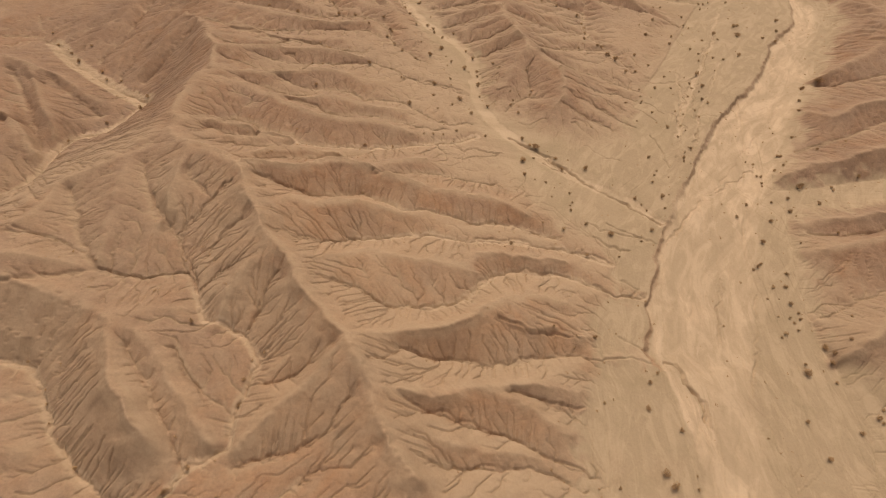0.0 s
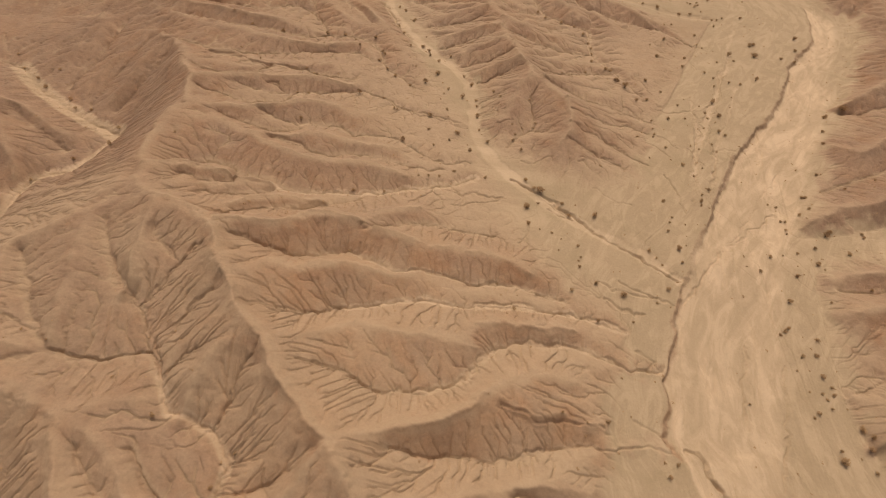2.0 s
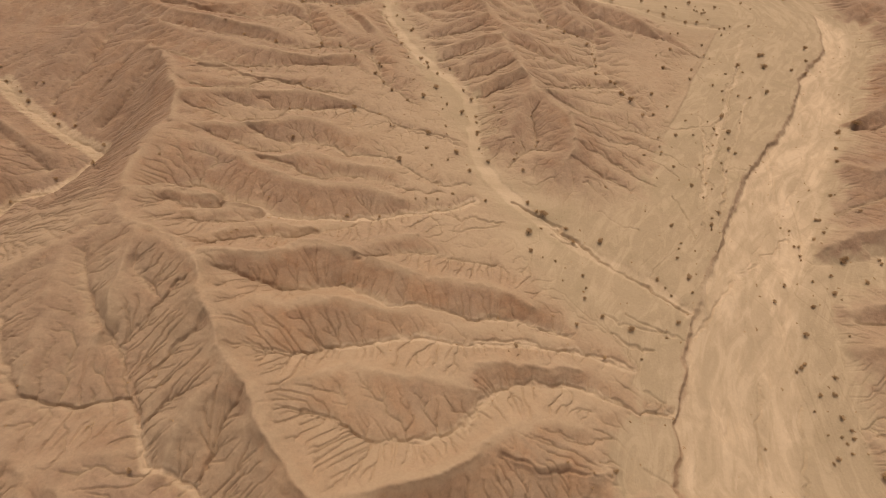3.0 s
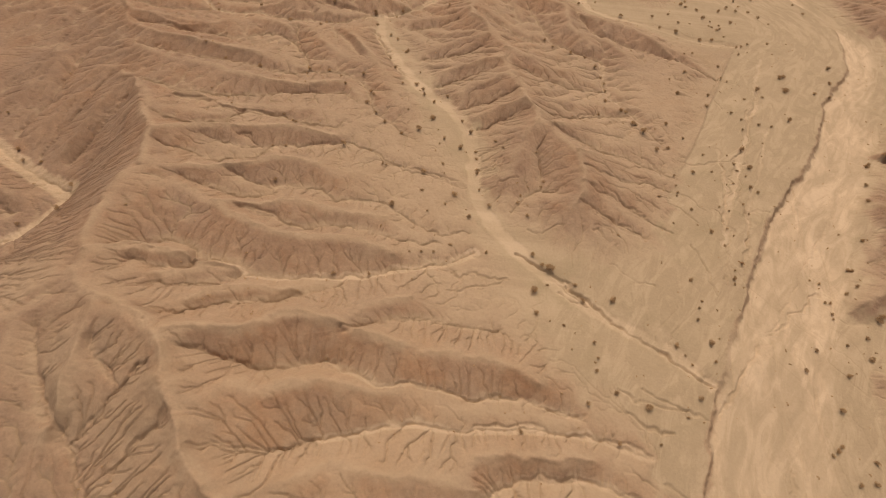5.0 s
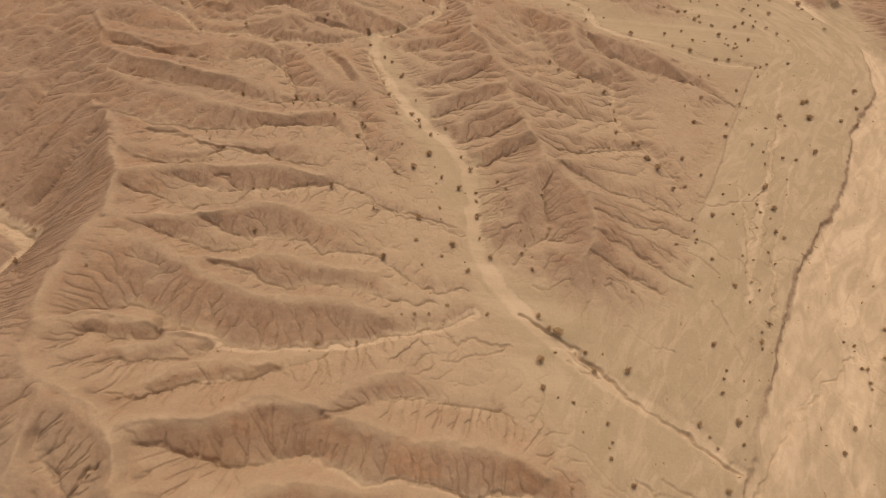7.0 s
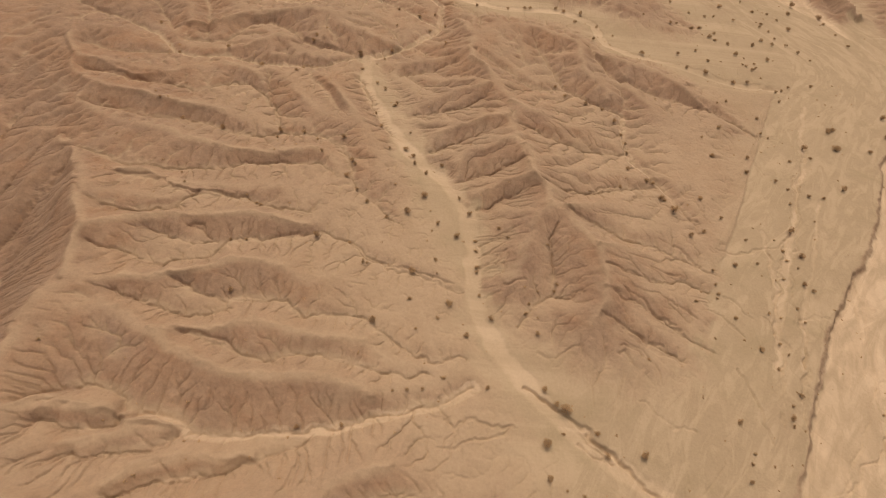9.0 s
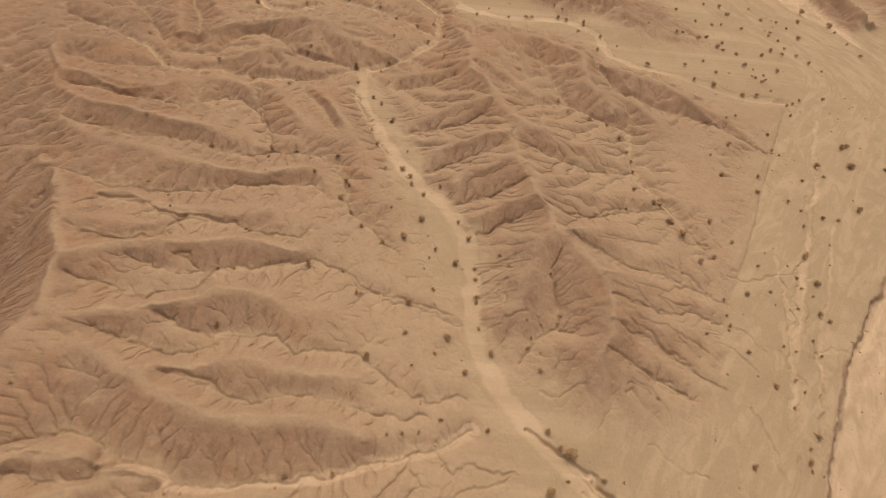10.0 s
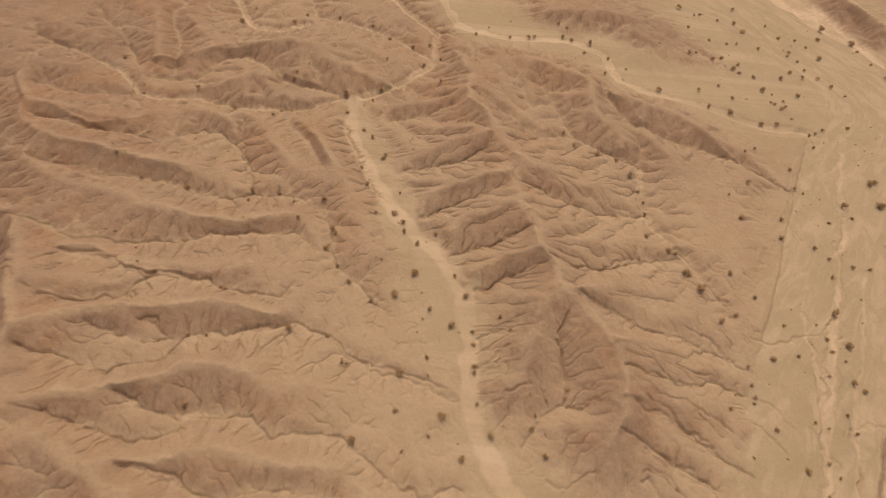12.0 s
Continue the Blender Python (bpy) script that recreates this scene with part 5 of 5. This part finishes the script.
shrubs("small_wash_mouth", (38.6, 222.0, 2.4), (42.4, 217.3, 2.4), (45.1, 215.4, 4.8), (38.4, 204.1, 3.5), (38.8, 193.9, 2.5), (44.0, 207.9, 1.5), (54.7, 209.0, 2.4), (57.6, 202.8, 2.3), (68.7, 203.3, 3.8), (48.7, 189.8, 1.7), (43.6, 190.9, 1.1), (59.4, 183.8, 1.9), (60.0, 177.7, 1.3), (59.0, 172.7, 1.8), (50.9, 180.1, 1.1), (65.1, 165.6, 2.3), (75.7, 161.4, 3.3), (54.7, 160.4, 2.2), (64.1, 148.6, 2.4), (31.6, 148.5, 1.9), (25.3, 160.0, 1.2), (78.0, 149.7, 1.4))
shrubs("wadi_terrace", (90.7, 187.0, 2.5), (93.3, 183.3, 1.4), (95.1, 179.7, 1.6), (94.6, 166.7, 2.3), (89.0, 159.7, 1.5), (103.3, 188.5, 3.0), (103.5, 181.3, 1.6), (107.3, 191.0, 1.1), (100.8, 198.4, 2.3), (104.4, 207.0, 1.5), (102.7, 203.8, 1.5), (102.1, 216.9, 2.4), (126.5, 228.3, 2.2), (122.2, 224.2, 1.5), (120.9, 219.9, 2.7), (120.4, 217.3, 1.5), (117.4, 244.4, 2.6), (121.6, 237.3, 1.6), (74.9, 235.6, 1.6))
shrubs("wadi_bed", (174.3, 232.3, 2.2), (179.2, 253.3, 1.4), (188.8, 250.4, 1.3), (159.2, 224.0, 1.9), (167.9, 219.3, 2.2), (157.9, 214.4, 1.8), (160.0, 214.3, 1.8), (158.3, 208.7, 2.1), (157.7, 206.3, 1.5), (155.5, 225.2, 1.3), (145.0, 191.1, 2.0), (151.2, 192.8, 1.1), (137.7, 182.1, 2.2), (153.4, 181.6, 2.5), (145.5, 167.9, 3.4), (141.1, 155.5, 2.3), (158.0, 194.4, 1.7))
shrubs("plain", (144.0, 283.1, 1.3), (140.5, 291.3, 2.0), (140.8, 286.6, 1.8), (138.4, 296.8, 1.3), (160.8, 310.2, 1.2), (157.1, 299.7, 1.2), (136.3, 277.1, 1.5), (133.0, 276.2, 1.2), (137.0, 263.6, 1.8), (138.1, 257.7, 1.8), (125.4, 247.6, 1.6), (127.0, 243.3, 1.5), (101.4, 247.1, 1.2), (107.0, 270.5, 1.4), (106.3, 264.4, 1.5))
shrubs("slope_foot", (-73.7, 270.6, 1.6), (-79.4, 269.8, 1.6), (-105.8, 295.4, 1.4), (-22.9, 289.8, 1.6), (-5.3, 279.4, 1.2), (-3.8, 284.7, 1.3), (-5.2, 295.5, 1.2), (-0.3, 264.1, 1.2), (1.4, 244.7, 2.0), (-28.6, 266.7, 1.2), (22.6, 286.5, 2.0), (26.1, 281.6, 1.5), (44.5, 262.4, 1.8), (37.4, 259.0, 1.3))
scrub("north_west", (-168.0, 422.5, 2.8), (-148.9, 400.2, 1.9), (-147.9, 396.0, 1.9), (-121.8, 399.6, 3.0), (-101.4, 389.0, 3.0), (-138.0, 349.9, 1.7), (-142.5, 355.2, 1.3), (-123.9, 339.1, 2.6), (-104.7, 336.4, 3.2), (-78.2, 416.9, 2.4), (-79.5, 412.9, 2.7), (-73.8, 423.8, 1.6), (-79.4, 388.6, 2.2), (-82.6, 385.7, 1.8), (-79.9, 292.6, 1.4), (-75.2, 289.4, 1.7), (-110.3, 302.8, 1.4), (-121.7, 466.8, 4.0), (-117.5, 480.9, 1.8), (-87.4, 478.1, 2.3), (-93.6, 471.9, 2.2))
shrubs("wash_head", (-52.6, 406.6, 3.5), (-52.1, 404.9, 3.1), (-36.1, 413.6, 2.8), (-38.9, 403.6, 1.9), (-49.4, 393.1, 2.3), (-39.6, 380.9, 2.2), (-35.0, 376.0, 2.5), (-28.3, 362.7, 2.8), (-27.6, 364.8, 2.1), (-36.9, 357.3, 2.1), (-32.8, 346.7, 2.3), (-18.5, 342.4, 1.6), (-78.1, 337.1, 2.9), (-77.9, 331.3, 1.9), (-67.3, 337.6, 2.9), (-60.1, 333.4, 1.9), (-55.9, 323.2, 2.1), (-48.5, 335.2, 2.9), (-42.2, 320.8, 3.1), (-40.6, 318.7, 2.1), (-42.8, 311.2, 2.7))
shrubs("wash_bend", (-19.5, 331.8, 2.9), (-15.6, 327.5, 3.1), (-14.6, 322.7, 2.5), (-26.8, 330.7, 1.9), (-9.0, 317.5, 2.7), (-2.4, 322.2, 2.2), (-49.1, 472.2, 2.2), (-37.6, 458.2, 2.2), (-24.6, 453.6, 3.0), (-15.6, 454.4, 2.2), (-69.3, 479.8, 1.8), (-36.5, 437.9, 1.7), (-17.0, 436.2, 2.1), (-8.5, 440.2, 2.1), (-7.1, 416.8, 2.3))
scrub("east_wash", (9.1, 464.6, 2.6), (16.2, 473.0, 1.8), (28.0, 465.6, 2.6), (38.5, 467.7, 3.1), (41.7, 468.5, 2.6), (57.8, 471.2, 2.7), (55.8, 482.5, 2.3), (62.6, 469.8, 3.1), (60.5, 479.5, 1.8), (72.6, 467.4, 3.5), (68.3, 456.5, 2.6), (81.6, 455.3, 3.0), (77.5, 438.5, 2.9), (90.2, 446.7, 1.7), (105.2, 431.2, 3.7), (126.6, 434.6, 2.9), (129.6, 422.6, 3.2), (139.2, 419.0, 3.2), (153.5, 412.6, 3.2), (161.3, 412.9, 3.2))
shrubs("far_plain_edge", (174.3, 405.3, 2.3), (178.7, 408.0, 2.3), (183.3, 411.2, 2.0), (170.0, 417.7, 1.6), (173.2, 396.4, 2.3), (197.2, 414.5, 2.4), (191.5, 374.9, 4.0), (172.8, 358.9, 3.8), (190.0, 360.8, 4.5), (174.0, 352.0, 2.0), (162.3, 347.9, 2.0), (157.3, 364.7, 1.4), (154.2, 367.4, 1.8), (155.2, 378.3, 2.2), (123.4, 345.1, 3.0), (131.4, 365.6, 3.1), (142.5, 390.7, 1.9), (136.3, 386.7, 1.8), (141.0, 346.6, 2.3), (137.7, 336.4, 2.6), (121.3, 357.5, 1.7), (150.6, 332.9, 2.2))
scrub("far_plain", (133.1, 518.3, 3.9), (141.6, 512.3, 2.4), (145.3, 513.4, 2.4), (134.4, 496.6, 2.8), (144.4, 485.3, 2.3), (154.8, 507.9, 2.4), (164.8, 507.4, 2.9), (167.4, 498.1, 3.8), (168.5, 524.0, 2.5), (147.4, 468.4, 3.1), (141.4, 465.3, 3.1), (154.1, 483.0, 2.3), (159.9, 483.6, 2.3), (154.8, 461.9, 2.6), (150.4, 457.1, 3.5), (153.3, 454.1, 2.6), (160.3, 451.2, 3.0), (171.9, 481.1, 2.7), (184.2, 507.9, 2.4), (188.6, 495.8, 2.8), (190.1, 481.1, 2.7), (187.6, 476.8, 2.3), (183.0, 459.5, 3.1), (175.7, 452.8, 3.0), (192.0, 472.0, 2.2))
scrub("far_plain_north", (188.4, 455.5, 2.6), (192.7, 463.2, 2.2), (206.0, 477.2, 3.2), (197.5, 456.5, 2.6), (202.1, 449.5, 3.0), (202.7, 488.5, 2.3), (198.2, 494.9, 2.3), (219.4, 510.4, 4.4), (213.3, 498.8, 3.3), (234.8, 499.7, 4.3), (233.0, 488.9, 2.3), (236.4, 476.7, 2.3), (239.1, 464.1, 2.7), (161.5, 439.8, 3.3), (166.2, 437.2, 1.7), (163.2, 429.9, 2.0), (164.9, 428.8, 2.0), (167.3, 425.3, 2.4), (169.7, 427.0, 2.4), (170.5, 432.0, 2.1), (179.8, 437.6, 2.9), (143.0, 429.9, 2.4), (138.3, 440.1, 2.5), (128.9, 468.5, 2.7), (133.4, 470.6, 2.2), (112.6, 473.4, 1.8), (207.2, 442.2, 1.7))



def tufts():
    """Tiny scrub, too small to be told apart, thickest along the washes."""
    near = [along(path, 4.0) for kind, path in LINES if kind in ("wash", "flat")]
    near = np.concatenate(near + [along(path, 5.0)[3:] for kind, path in LINES if kind == "gully"])
    bm = bmesh.new()
    for _ in range(620):
        px, py, _z = near[rng.randrange(len(near))]
        x, y = px + rng.gauss(0, 7), py + rng.gauss(0, 7)
        if not (X0 < x < X1 and Y0 < y < Y1):
            continue
        z, wide = float(sample(LAND, np.array([x]), np.array([y]))[0]), rng.uniform(0.35, 0.95)
        for _k in range(5):
            clump(bm, (x + rng.gauss(0, 0.28) * wide, y + rng.gauss(0, 0.28) * wide, z + 0.16 * wide), 0.34 * wide, rng)
    me = bpy.data.meshes.new("scrub_tufts")
    bm.to_mesh(me)
    bm.free()
    me.materials.append(LEAVES)
    tagged(new("scrub_tufts", me), "tiny dry brown tufts scattered over the washes", "scrub", kind="stuff")


tufts()
for ob in KINDS:
    for o in (*ob.children_recursive, ob):
        bpy.data.objects.remove(o)
